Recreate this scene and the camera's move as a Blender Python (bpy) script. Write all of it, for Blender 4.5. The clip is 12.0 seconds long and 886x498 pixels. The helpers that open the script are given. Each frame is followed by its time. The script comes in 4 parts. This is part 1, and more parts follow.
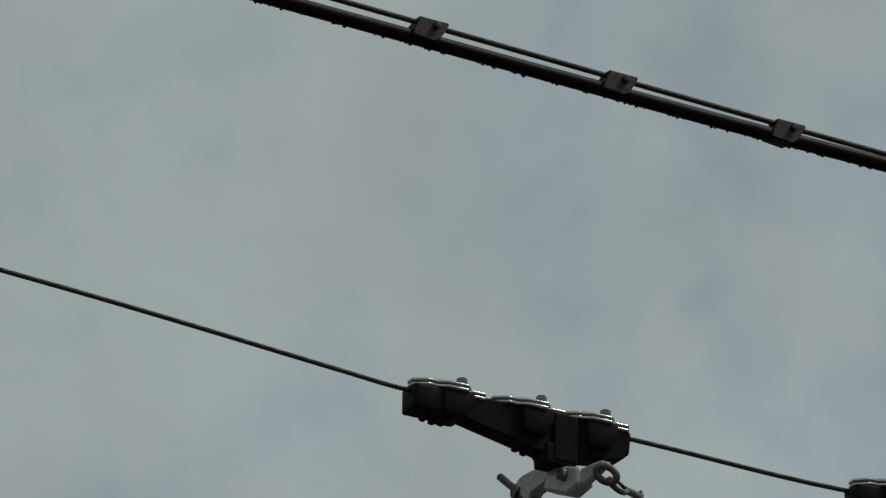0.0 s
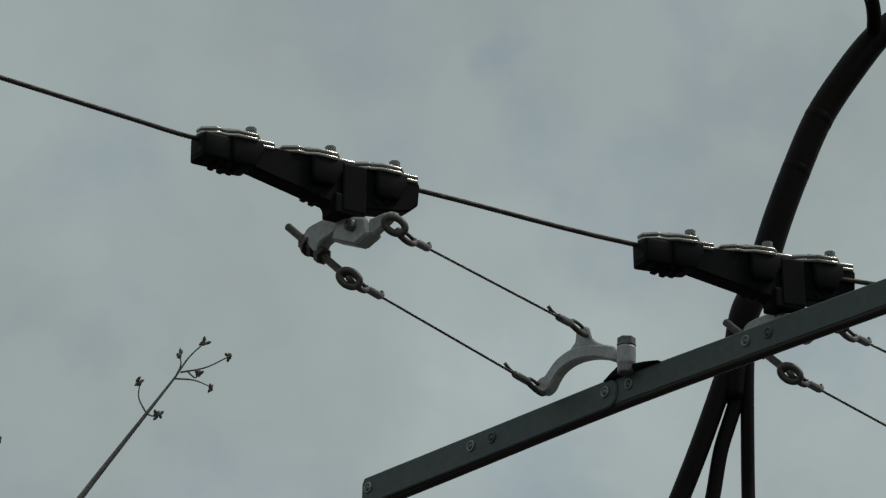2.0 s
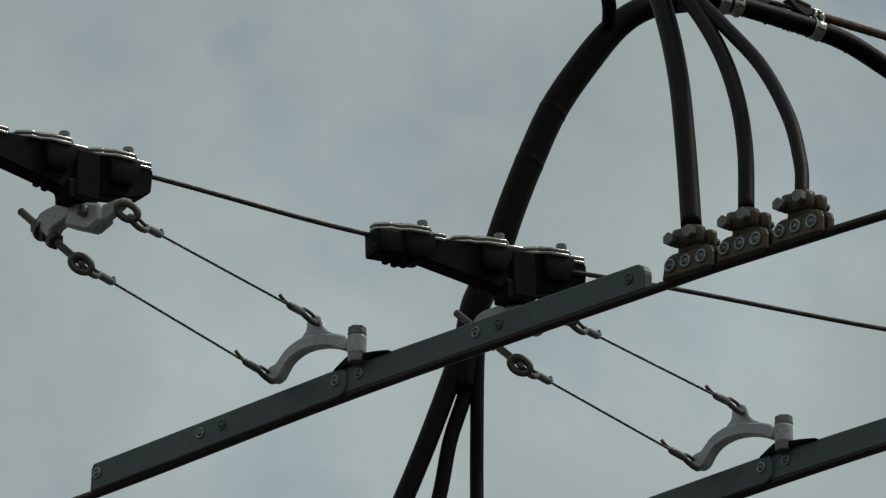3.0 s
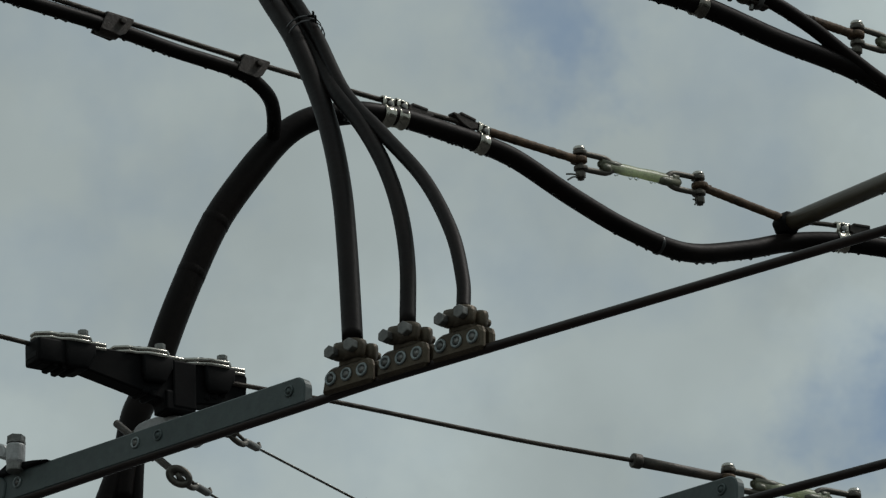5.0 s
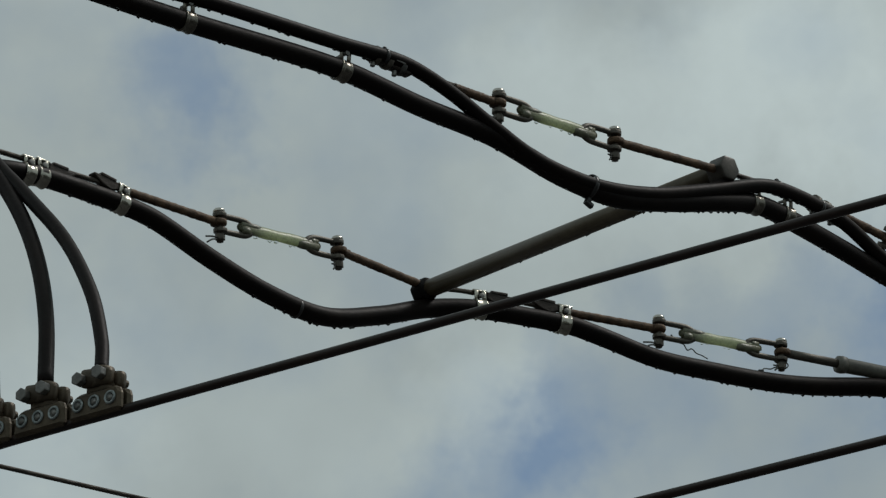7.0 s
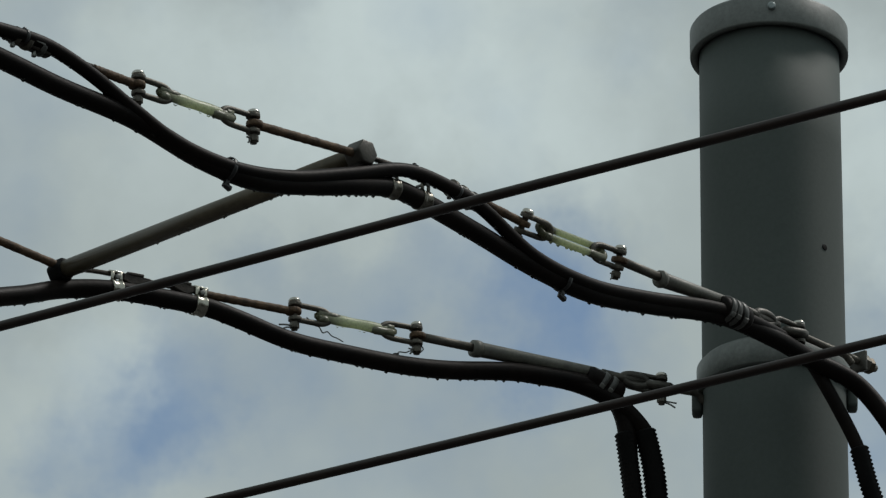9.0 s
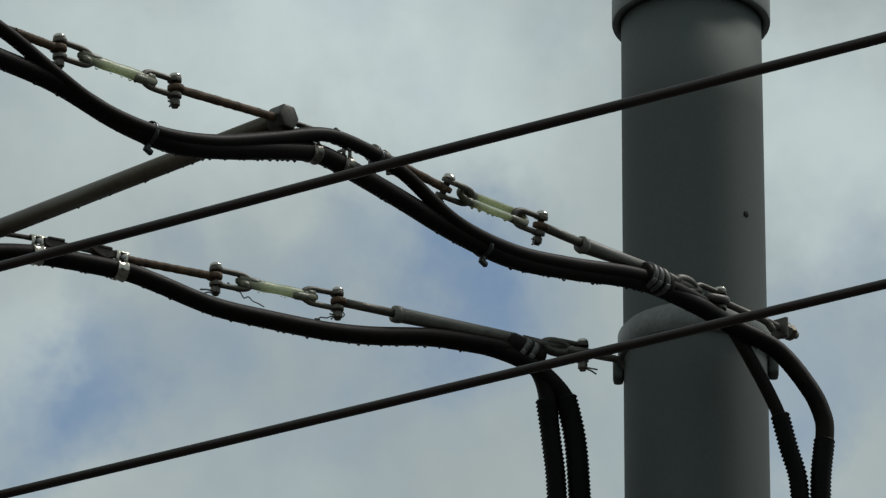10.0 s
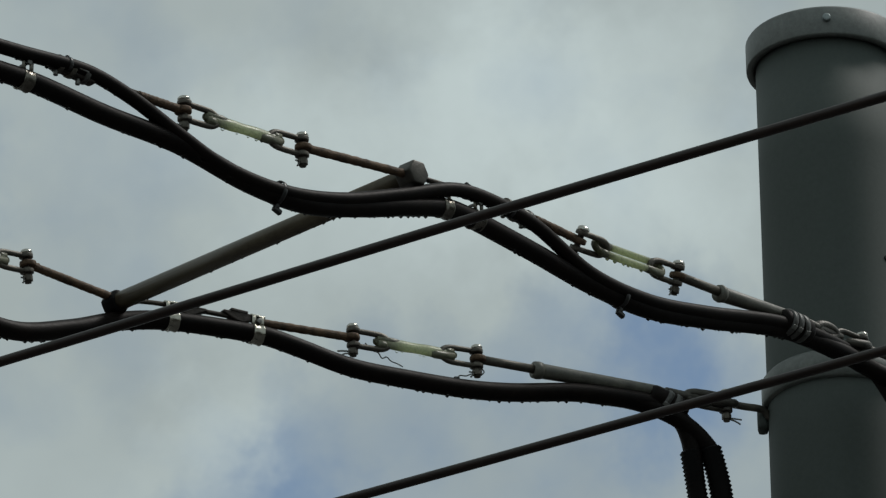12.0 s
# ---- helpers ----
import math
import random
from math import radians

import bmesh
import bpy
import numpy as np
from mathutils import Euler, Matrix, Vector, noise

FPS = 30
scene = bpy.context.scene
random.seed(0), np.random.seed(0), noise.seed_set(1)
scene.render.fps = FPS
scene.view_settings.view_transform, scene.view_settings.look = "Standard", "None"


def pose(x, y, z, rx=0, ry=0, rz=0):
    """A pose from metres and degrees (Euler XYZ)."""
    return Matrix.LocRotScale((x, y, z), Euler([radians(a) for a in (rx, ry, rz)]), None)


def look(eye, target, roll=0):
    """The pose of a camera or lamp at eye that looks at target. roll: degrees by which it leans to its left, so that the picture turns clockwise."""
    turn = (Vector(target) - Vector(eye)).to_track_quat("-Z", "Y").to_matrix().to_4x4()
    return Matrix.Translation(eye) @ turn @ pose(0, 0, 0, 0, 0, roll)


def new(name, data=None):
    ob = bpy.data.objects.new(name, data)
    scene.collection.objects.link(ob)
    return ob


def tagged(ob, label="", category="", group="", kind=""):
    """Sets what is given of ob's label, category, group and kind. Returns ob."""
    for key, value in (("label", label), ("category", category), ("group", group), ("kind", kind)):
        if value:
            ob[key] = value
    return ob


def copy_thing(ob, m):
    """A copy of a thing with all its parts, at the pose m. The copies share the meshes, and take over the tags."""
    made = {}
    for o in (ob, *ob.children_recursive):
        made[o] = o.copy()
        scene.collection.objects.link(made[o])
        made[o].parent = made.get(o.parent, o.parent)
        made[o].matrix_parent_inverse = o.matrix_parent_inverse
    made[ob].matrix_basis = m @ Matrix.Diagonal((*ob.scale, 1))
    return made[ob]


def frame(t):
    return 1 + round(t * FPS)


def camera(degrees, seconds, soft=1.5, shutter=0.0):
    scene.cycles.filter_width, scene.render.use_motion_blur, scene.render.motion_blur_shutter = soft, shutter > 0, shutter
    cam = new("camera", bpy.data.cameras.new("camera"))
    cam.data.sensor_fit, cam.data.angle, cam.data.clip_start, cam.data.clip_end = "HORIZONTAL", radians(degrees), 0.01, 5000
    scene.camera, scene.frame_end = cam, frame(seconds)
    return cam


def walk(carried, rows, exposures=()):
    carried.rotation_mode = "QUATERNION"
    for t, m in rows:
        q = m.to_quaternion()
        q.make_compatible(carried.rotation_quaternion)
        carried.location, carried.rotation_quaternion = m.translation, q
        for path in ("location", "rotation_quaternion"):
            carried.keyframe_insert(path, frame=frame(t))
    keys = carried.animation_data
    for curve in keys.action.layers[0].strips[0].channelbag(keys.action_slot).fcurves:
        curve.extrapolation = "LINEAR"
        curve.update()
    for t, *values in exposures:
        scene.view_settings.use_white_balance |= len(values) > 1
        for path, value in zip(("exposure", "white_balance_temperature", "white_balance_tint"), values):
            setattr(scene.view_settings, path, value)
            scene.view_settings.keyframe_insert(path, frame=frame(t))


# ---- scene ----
# ---- camera and its walk ----
cam = camera(6.06, 12.0, soft=1.3)


def stand(x, y, z, azimuth, elevation, roll):
    """A camera pose from its place and from where it looks, in degrees."""
    a, e = radians(azimuth), radians(elevation)
    way = Vector((math.sin(a) * math.cos(e), math.cos(a) * math.cos(e), math.sin(e)))
    eye = Vector((x, y, z))
    return look(eye, eye + way * 10, roll)


PATH = [
    (0.0, 0.0, -0.018, 1.587, -13.786, 22.756, 0.792),
    (0.5, 0.0, -0.02, 1.585, -13.302, 21.963, 0.542),
    (1.0, -0.003, -0.01, 1.586, -12.974, 21.264, 0.723),
    (1.5, -0.007, 0.005, 1.586, -12.58, 21.118, 0.796),
    (2.0, -0.004, 0.015, 1.589, -12.225, 21.12, 0.849),
    (2.5, -0.005, 0.009, 1.588, -11.26, 21.135, 1.002),
    (3.0, 0.007, -0.004, 1.583, -10.296, 21.064, 1.017),
    (3.5, -0.008, -0.001, 1.606, -9.328, 21.107, 1.083),
    (3.6, -0.003, -0.002, 1.6, -9.125, 21.238, 1.118),
    (3.7, 0.002, -0.001, 1.603, -9.0, 21.309, 1.104),
    (5.3, 0.012, 0.011, 1.601, -7.388, 21.856, 1.054),
    (5.5, 0.007, 0.007, 1.611, -7.004, 21.866, 1.16),
    (6.0, 0.005, -0.003, 1.604, -6.33, 21.985, 1.015),
    (6.5, 0.006, -0.008, 1.592, -5.734, 22.19, 0.961),
    (7.0, 0.002, -0.003, 1.6, -5.146, 22.27, 1.009),
    (7.5, -0.004, -0.001, 1.607, -4.462, 22.366, 1.056),
    (7.7, -0.007, -0.007, 1.613, -4.139, 22.368, 1.033),
    (9.3, -0.029, -0.024, 1.607, -2.073, 22.074, 0.49),
    (9.5, -0.019, -0.029, 1.591, -1.957, 22.051, 0.524),
    (10.0, -0.025, -0.004, 1.594, -1.749, 21.974, 0.428),
    (10.5, 0.007, -0.015, 1.590, -1.795, 21.992, 0.594),
    (11.0, 0.023, 0.011, 1.595, -1.689, 22.155, 0.354),
    (11.5, 0.073, 0.03, 1.577, -2.975, 22.303, -0.016),
    (12.0, 0.061, 0.11, 1.576, -3.173, 22.606, -0.865),
]
walk(cam, [(row[0], stand(*row[1:])) for row in PATH],
     exposures=[(0.0, -0.09), (1.2, -0.07), (2.5, -0.02), (3.7, 0.02), (5.3, 0.03), (7.7, 0.05), (9.3, 0.20), (11.0, 0.23), (12.0, 0.15)])


# ---- sky and sun ----
SUN_AZIMUTH, SUN_ELEVATION = 66.0, 56.0


def direction(azimuth, elevation):
    a, e = radians(azimuth), radians(elevation)
    return Vector((math.sin(a) * math.cos(e), math.cos(a) * math.cos(e), math.sin(e)))


def build_sky():
    world = bpy.data.worlds.new("sky")
    scene.world = world
    world.use_nodes = True
    nt = world.node_tree
    nt.nodes.clear()

    def node(kind, **settings):
        n = nt.nodes.new(kind)
        for key, value in settings.items():
            setattr(n, key, value)
        return n

    def math_node(op, a, b=None, clamp=False):
        n = node("ShaderNodeMath", operation=op, use_clamp=clamp)
        for i, v in enumerate((a, b)):
            if v is None:
                continue
            if isinstance(v, (int, float)):
                n.inputs[i].default_value = v
            else:
                nt.links.new(v, n.inputs[i])
        return n.outputs[0]

    coord = node("ShaderNodeTexCoord").outputs["Generated"]

    def noise_node(scale, detail, rough, vector):
        n = node("ShaderNodeTexNoise")
        n.inputs["Scale"].default_value = scale
        n.inputs["Detail"].default_value = detail
        n.inputs["Roughness"].default_value = rough
        nt.links.new(vector, n.inputs["Vector"])
        return n

    # ragged cloud edges: the direction is warped before the gaps are looked up
    warp = noise_node(38, 5, 0.62, coord)
    centred = node("ShaderNodeVectorMath", operation="SUBTRACT")
    nt.links.new(warp.outputs["Color"], centred.inputs[0])
    centred.inputs[1].default_value = (0.5, 0.5, 0.5)
    scaled = node("ShaderNodeVectorMath", operation="SCALE")
    nt.links.new(centred.outputs[0], scaled.inputs[0])
    scaled.inputs["Scale"].default_value = 0.036
    warped = node("ShaderNodeVectorMath", operation="ADD")
    nt.links.new(coord, warped.inputs[0])
    nt.links.new(scaled.outputs[0], warped.inputs[1])

    def patch(azimuth, elevation, radius, amount):
        gap = node("ShaderNodeVectorMath", operation="DISTANCE")
        nt.links.new(warped.outputs[0], gap.inputs[0])
        gap.inputs[1].default_value = direction(azimuth, elevation)
        ramp = node("ShaderNodeMapRange", interpolation_type="SMOOTHERSTEP")
        nt.links.new(gap.outputs["Value"], ramp.inputs["Value"])
        ramp.inputs["From Min"].default_value = 0.0
        ramp.inputs["From Max"].default_value = radians(radius)
        ramp.inputs["To Min"].default_value = amount
        ramp.inputs["To Max"].default_value = 0.0
        return ramp.outputs["Result"]

    blue = None
    for spot in BLUE_GAPS:
        p = patch(*spot)
        blue = p if blue is None else math_node("ADD", blue, p)
    bright = None
    for spot in BRIGHT_CLOUDS:
        p = patch(*spot)
        bright = p if bright is None else math_node("ADD", bright, p)

    # broken cover: loose gaps everywhere, at two sizes
    broad = noise_node(9, 3, 0.5, coord).outputs["Fac"]
    fine = noise_node(55, 4, 0.55, coord).outputs["Fac"]
    loose = math_node("MULTIPLY", math_node("SUBTRACT", broad, 0.47), 1.2)
    thin = math_node("MULTIPLY", math_node("SUBTRACT", fine, 0.48), 0.9)
    cover = math_node("ADD", math_node("MULTIPLY", loose, 0.5), thin)
    mask = math_node("MULTIPLY", math_node("ADD", math_node("MULTIPLY", blue, 0.68), cover, clamp=True), 0.88)

    sky = node("ShaderNodeTexSky", sky_type="NISHITA", sun_disc=False)
    sky.sun_elevation, sky.sun_rotation = radians(SUN_ELEVATION), radians(SUN_AZIMUTH)
    clear = node("ShaderNodeBackground")
    haze = node("ShaderNodeVectorMath", operation="MULTIPLY")
    nt.links.new(sky.outputs[0], haze.inputs[0])
    haze.inputs[1].default_value = (0.91, 1.02, 1.06)
    nt.links.new(haze.outputs[0], clear.inputs["Color"])
    clear.inputs["Strength"].default_value = 0.067

    grey = node("ShaderNodeValToRGB")
    grey.color_ramp.elements[0].color = (0.226, 0.262, 0.262, 1)
    grey.color_ramp.elements[1].color = (0.455, 0.53, 0.529, 1)
    soft_noise = noise_node(26, 4, 0.5, coord).outputs["Fac"]
    level = math_node("ADD", math_node("MULTIPLY", math_node("SUBTRACT", soft_noise, 0.5), 0.75), 0.42)
    level = math_node("ADD", level, bright, clamp=True)
    nt.links.new(level, grey.inputs[0])
    cloud = node("ShaderNodeBackground")
    nt.links.new(grey.outputs[0], cloud.inputs["Color"])
    cloud.inputs["Strength"].default_value = 1.0

    mix = node("ShaderNodeMixShader")
    nt.links.new(mask, mix.inputs[0])
    nt.links.new(cloud.outputs[0], mix.inputs[1])
    nt.links.new(clear.outputs[0], mix.inputs[2])
    nt.links.new(mix.outputs[0], node("ShaderNodeOutputWorld").inputs["Surface"])


# azimuth, elevation, radius (degrees) and strength of the clear gaps and of the brighter clouds
BLUE_GAPS = [
    (-11.76, 22.56, 0.43, 0.25),
    (-11.79, 21.71, 0.66, 0.20),
    (-6.84, 23.23, 0.81, 0.50),
    (-4.85, 20.66, 0.93, 0.80),
    (-4.23, 21.38, 0.80, 0.42),
    (-2.75, 22.02, 0.77, 0.40),
    (-1.95, 21.62, 1.08, 0.78),
    (-4.24, 20.86, 0.89, 0.38),
    (-1.45, 21.75, 1.10, 0.62),
    (0.89, 20.47, 1.01, 0.50),
    (-3.55, 21.60, 0.90, 0.28),
    (-7.15, 23.25, 0.95, 0.50),
    (-3.22, 21.54, 0.93, 0.20),
    (-4.37, 20.94, 0.93, 0.35),
    (-9.96, 22.35, 0.85, 0.20),
    (0.98, 21.15, 1.40, 0.70),
    (-2.70, 20.65, 1.62, 0.22),
    (-0.84, 20.86, 1.35, 0.30),
]
BRIGHT_CLOUDS = [
    (-11.44, 19.65, 1.74, 0.30),
    (-1.78, 23.26, 1.74, 0.45),
    (-2.99, 23.70, 1.55, 0.25),
    (-2.97, 23.34, 1.35, 0.20),
    (-7.92, 21.23, 1.55, 0.18),
    (1.04, 22.79, 1.62, 0.55),
    (-4.00, 22.95, 1.74, 0.30),
    (-8.63, 20.24, 1.93, 0.25),
    (-6.09, 21.07, 1.35, 0.12),
    (-4.95, 21.31, 0.97, 0.30),
]
build_sky()

sun = new("sun", bpy.data.lights.new("sun", "SUN"))
sun.data.energy, sun.data.angle, sun.data.color = 1.45, radians(16), (1.0, 0.965, 0.92)
sun.matrix_world = look(direction(SUN_AZIMUTH, SUN_ELEVATION) * 60, (0, 0, 0))


# ---- materials ----
def material(name, color, rough=0.5, metal=0.0, second=None, scale=20.0, amount=0.5, bump=0.0, bump_scale=120.0,
             rough_spread=0.15, fine=None, gloss=0.5, grain_amount=0.55):
    """A surface with variation at two scales: a soft large one and a fine grain, and a slight relief."""
    m = bpy.data.materials.new(name)
    m.use_nodes = True
    nt = m.node_tree
    bsdf = nt.nodes["Principled BSDF"]
    coord = nt.nodes.new("ShaderNodeTexCoord").outputs["Object"]

    def noise_node(s, detail=4.0, rgh=0.6):
        n = nt.nodes.new("ShaderNodeTexNoise")
        n.inputs["Scale"].default_value, n.inputs["Detail"].default_value = s, detail
        n.inputs["Roughness"].default_value = rgh
        nt.links.new(coord, n.inputs["Vector"])
        return n.outputs["Fac"]

    big, small = noise_node(scale), noise_node(fine or scale * 9, 6.0, 0.7)
    ramp = nt.nodes.new("ShaderNodeValToRGB")
    ramp.color_ramp.elements[0].position, ramp.color_ramp.elements[1].position = 0.5 - 0.25 * amount, 0.5 + 0.25 * amount
    ramp.color_ramp.elements[0].color = (*color, 1)
    ramp.color_ramp.elements[1].color = (*(second or [min(1, c * 1.35 + 0.003) for c in color]), 1)
    nt.links.new(big, ramp.inputs[0])
    grain = nt.nodes.new("ShaderNodeMix")
    grain.data_type, grain.blend_type = "RGBA", "MULTIPLY"
    grain.inputs["Factor"].default_value = grain_amount
    tone = nt.nodes.new("ShaderNodeValToRGB")
    tone.color_ramp.elements[0].position, tone.color_ramp.elements[1].position = 0.3, 0.68
    tone.color_ramp.elements[0].color, tone.color_ramp.elements[1].color = (0.55, 0.55, 0.55, 1), (1.25, 1.25, 1.25, 1)
    nt.links.new(small, tone.inputs[0])
    nt.links.new(ramp.outputs[0], grain.inputs["A"])
    nt.links.new(tone.outputs[0], grain.inputs["B"])
    nt.links.new(grain.outputs["Result"], bsdf.inputs["Base Color"])
    spread = nt.nodes.new("ShaderNodeMapRange")
    spread.inputs["To Min"].default_value = max(0.03, rough - rough_spread)
    spread.inputs["To Max"].default_value = min(1.0, rough + rough_spread)
    nt.links.new(small, spread.inputs["Value"])
    nt.links.new(spread.outputs[0], bsdf.inputs["Roughness"])
    bsdf.inputs["Metallic"].default_value = metal
    bsdf.inputs["Specular IOR Level"].default_value = gloss
    if bump:
        relief = nt.nodes.new("ShaderNodeBump")
        relief.inputs["Strength"].default_value, relief.inputs["Distance"].default_value = bump, 0.002
        nt.links.new(noise_node(bump_scale, 5.0, 0.65), relief.inputs["Height"])
        nt.links.new(relief.outputs[0], bsdf.inputs["Normal"])
    return m


RUBBER = material("black_cable_sheath", (0.0058, 0.0049, 0.0050), 0.52, second=(0.0135, 0.0094, 0.0080), scale=9, amount=0.9, bump=0.25, bump_scale=110, rough_spread=0.14, gloss=0.09)
PLASTIC = material("black_insulator_plastic", (0.0050, 0.0050, 0.0056), 0.6, second=(0.0088, 0.0084, 0.0084), scale=14, bump=0.1, bump_scale=160, gloss=0.09)
STEEL = material("weathered_galvanised_steel", (0.15, 0.153, 0.145), 0.45, 0.7, second=(0.28, 0.28, 0.265), scale=24, amount=0.9, bump=0.25, bump_scale=200)
AGED = material("aged_brown_grey_steel", (0.075, 0.070, 0.060), 0.5, 0.55, second=(0.16, 0.145, 0.12), scale=30, amount=0.9, bump=0.4, bump_scale=220)
BRIGHT = material("bright_stainless_steel", (0.42, 0.405, 0.36), 0.25, 1.0, second=(0.58, 0.56, 0.51), scale=40, amount=0.9, bump=0.06, rough_spread=0.10, grain_amount=0.25)
CAST = material("cast_aluminium", (0.40, 0.41, 0.41), 0.45, 0.25, second=(0.52, 0.53, 0.525), scale=16, amount=0.9, bump=0.35, bump_scale=220)
BAR_PAINT = material("grey_green_painted_bar", (0.070, 0.095, 0.094), 0.5, 0.1, second=(0.095, 0.122, 0.118), scale=7, amount=1.0, bump=0.12, bump_scale=150)
RUNNER = material("dark_bronze_wire", (0.013, 0.009, 0.008), 0.40, 0.25, second=(0.032, 0.019, 0.015), scale=5, amount=1.0, bump=0.1)
RUST = material("rusty_steel", (0.045, 0.028, 0.018), 0.72, 0.2, second=(0.17, 0.105, 0.058), scale=60, amount=0.8, bump=0.9, bump_scale=150)
WIRE = material("dark_steel_rope", (0.036, 0.031, 0.027), 0.48, 0.25, second=(0.115, 0.096, 0.075), scale=30, amount=0.9, bump=0.5, bump_scale=300)
ROPE_LIGHT = material("thin_stainless_rope", (0.12, 0.115, 0.10), 0.35, 0.75, second=(0.22, 0.21, 0.185), scale=60, bump=0.4, bump_scale=500)
BRONZE = material("brown_patinated_bronze", (0.06, 0.048, 0.034), 0.5, 0.55, second=(0.13, 0.105, 0.07), scale=26, amount=0.9, bump=0.4, bump_scale=180)
HANGER = material("dull_stainless_band", (0.30, 0.285, 0.24), 0.22, 0.95, second=(0.56, 0.54, 0.47), scale=70, amount=0.9, bump=0.15)
DULL_BAND = material("tarnished_band", (0.11, 0.10, 0.085), 0.28, 0.85, second=(0.24, 0.225, 0.19), scale=70, amount=0.9, bump=0.15)
ZINC = material("zinc_bolt", (0.22, 0.26, 0.26), 0.45, 0.4, second=(0.36, 0.41, 0.41), scale=60, bump=0.15)
POLE_PAINT = material("grey_green_pole_paint", (0.072, 0.087, 0.081), 0.72, second=(0.086, 0.102, 0.095), scale=2.2, amount=1.0, bump=0.05, bump_scale=60, fine=130, rough_spread=0.06, gloss=0.34, grain_amount=0.22)
CAP_PAINT = material("grey_cap_paint", (0.14, 0.155, 0.148), 0.5, second=(0.18, 0.195, 0.185), scale=12, amount=1.0, bump=0.15, bump_scale=120)
COLLAR_PAINT = material("weathered_collar_paint", (0.12, 0.135, 0.127), 0.5, second=(0.21, 0.225, 0.21), scale=16, amount=0.9, bump=0.3, bump_scale=90)
SLEEVE = material("grey_heat_shrink_sleeve", (0.085, 0.086, 0.074), 0.5, second=(0.19, 0.185, 0.155), scale=18, amount=1.0, bump=0.3, bump_scale=150)
STRUT_PAINT = material("olive_grey_tube", (0.075, 0.062, 0.040), 0.38, 0.1, second=(0.110, 0.090, 0.058), scale=8, amount=1.0, bump=0.12)
BARK = material("grey_brown_bark", (0.17, 0.165, 0.15), 0.85, second=(0.27, 0.26, 0.24), scale=9, bump=0.9, bump_scale=60)
BUD = material("dry_buds", (0.15, 0.13, 0.10), 0.8, second=(0.23, 0.20, 0.16), scale=30)
ASPHALT = material("asphalt", (0.042, 0.042, 0.044), 0.85, second=(0.06, 0.06, 0.06), scale=0.6, bump=0.5, bump_scale=80, fine=30)
SURROUND = material("buff_surround", (0.24, 0.225, 0.20), 0.9, second=(0.30, 0.28, 0.25), scale=0.5, fine=14)
SADDLE_STEEL = material("dark_rusted_sheet", (0.018, 0.015, 0.013), 0.6, 0.2, second=(0.05, 0.037, 0.028), scale=50, amount=0.9, bump=0.5, bump_scale=200)
OLIVE = material("weathered_olive_resin", (0.085, 0.082, 0.055), 0.4, second=(0.20, 0.21, 0.14), scale=70, amount=1.0, bump=0.4, bump_scale=200)
DARK_IRON = material("dark_wet_iron", (0.040, 0.037, 0.032), 0.45, 0.4, second=(0.095, 0.088, 0.074), scale=40, amount=0.9, bump=0.4, bump_scale=200)
TIE = material("black_nylon_tie", (0.012, 0.012, 0.013), 0.35, second=(0.03, 0.03, 0.03), scale=50)
GREY_TAPE = material("grey_binding_tape", (0.05, 0.05, 0.048), 0.45, second=(0.10, 0.098, 0.09), scale=60, amount=0.9)


def glass_fibre():
    """Pale translucent strap, browned by weather towards its ends."""
    m = material("pale_green_glass_fibre", (0.58, 0.64, 0.43), 0.3, second=(0.75, 0.79, 0.58), scale=30, amount=0.9, bump=0.2)
    nt = m.node_tree
    bsdf = nt.nodes["Principled BSDF"]
    clean = bsdf.inputs["Base Color"].links[0].from_socket
    place = nt.nodes.new("ShaderNodeSeparateXYZ")
    nt.links.new(nt.nodes.new("ShaderNodeTexCoord").outputs["Object"], place.inputs[0])

    def step(op, first, second):
        n = nt.nodes.new("ShaderNodeMath")
        n.operation = op
        for i, v in enumerate((first, second)):
            if isinstance(v, float):
                n.inputs[i].default_value = v
            else:
                nt.links.new(v, n.inputs[i])
        return n.outputs[0]

    blot = nt.nodes.new("ShaderNodeTexNoise")
    blot.inputs["Scale"].default_value = 45
    far = step("ABSOLUTE", step("SUBTRACT", place.outputs[0], 0.118), 0.0)
    far = step("ADD", far, step("MULTIPLY", step("SUBTRACT", blot.outputs["Fac"], 0.5), 0.05))
    stain = nt.nodes.new("ShaderNodeMapRange")
    stain.inputs["From Min"].default_value, stain.inputs["From Max"].default_value = 0.040, 0.085
    nt.links.new(far, stain.inputs["Value"])
    mix = nt.nodes.new("ShaderNodeMix")
    mix.data_type = "RGBA"
    nt.links.new(stain.outputs[0], mix.inputs["Factor"])
    nt.links.new(clean, mix.inputs["A"])
    mix.inputs["B"].default_value = (0.115, 0.110, 0.062, 1)
    nt.links.new(mix.outputs["Result"], bsdf.inputs["Base Color"])
    glow = nt.nodes.new("ShaderNodeBsdfTranslucent")
    nt.links.new(mix.outputs["Result"], glow.inputs["Color"])
    both = nt.nodes.new("ShaderNodeMixShader")
    both.inputs[0].default_value = 0.6
    nt.links.new(bsdf.outputs[0], both.inputs[1])
    nt.links.new(glow.outputs[0], both.inputs[2])
    out = next(n for n in nt.nodes if n.type == "OUTPUT_MATERIAL")
    nt.links.new(both.outputs[0], out.inputs["Surface"])
    return m


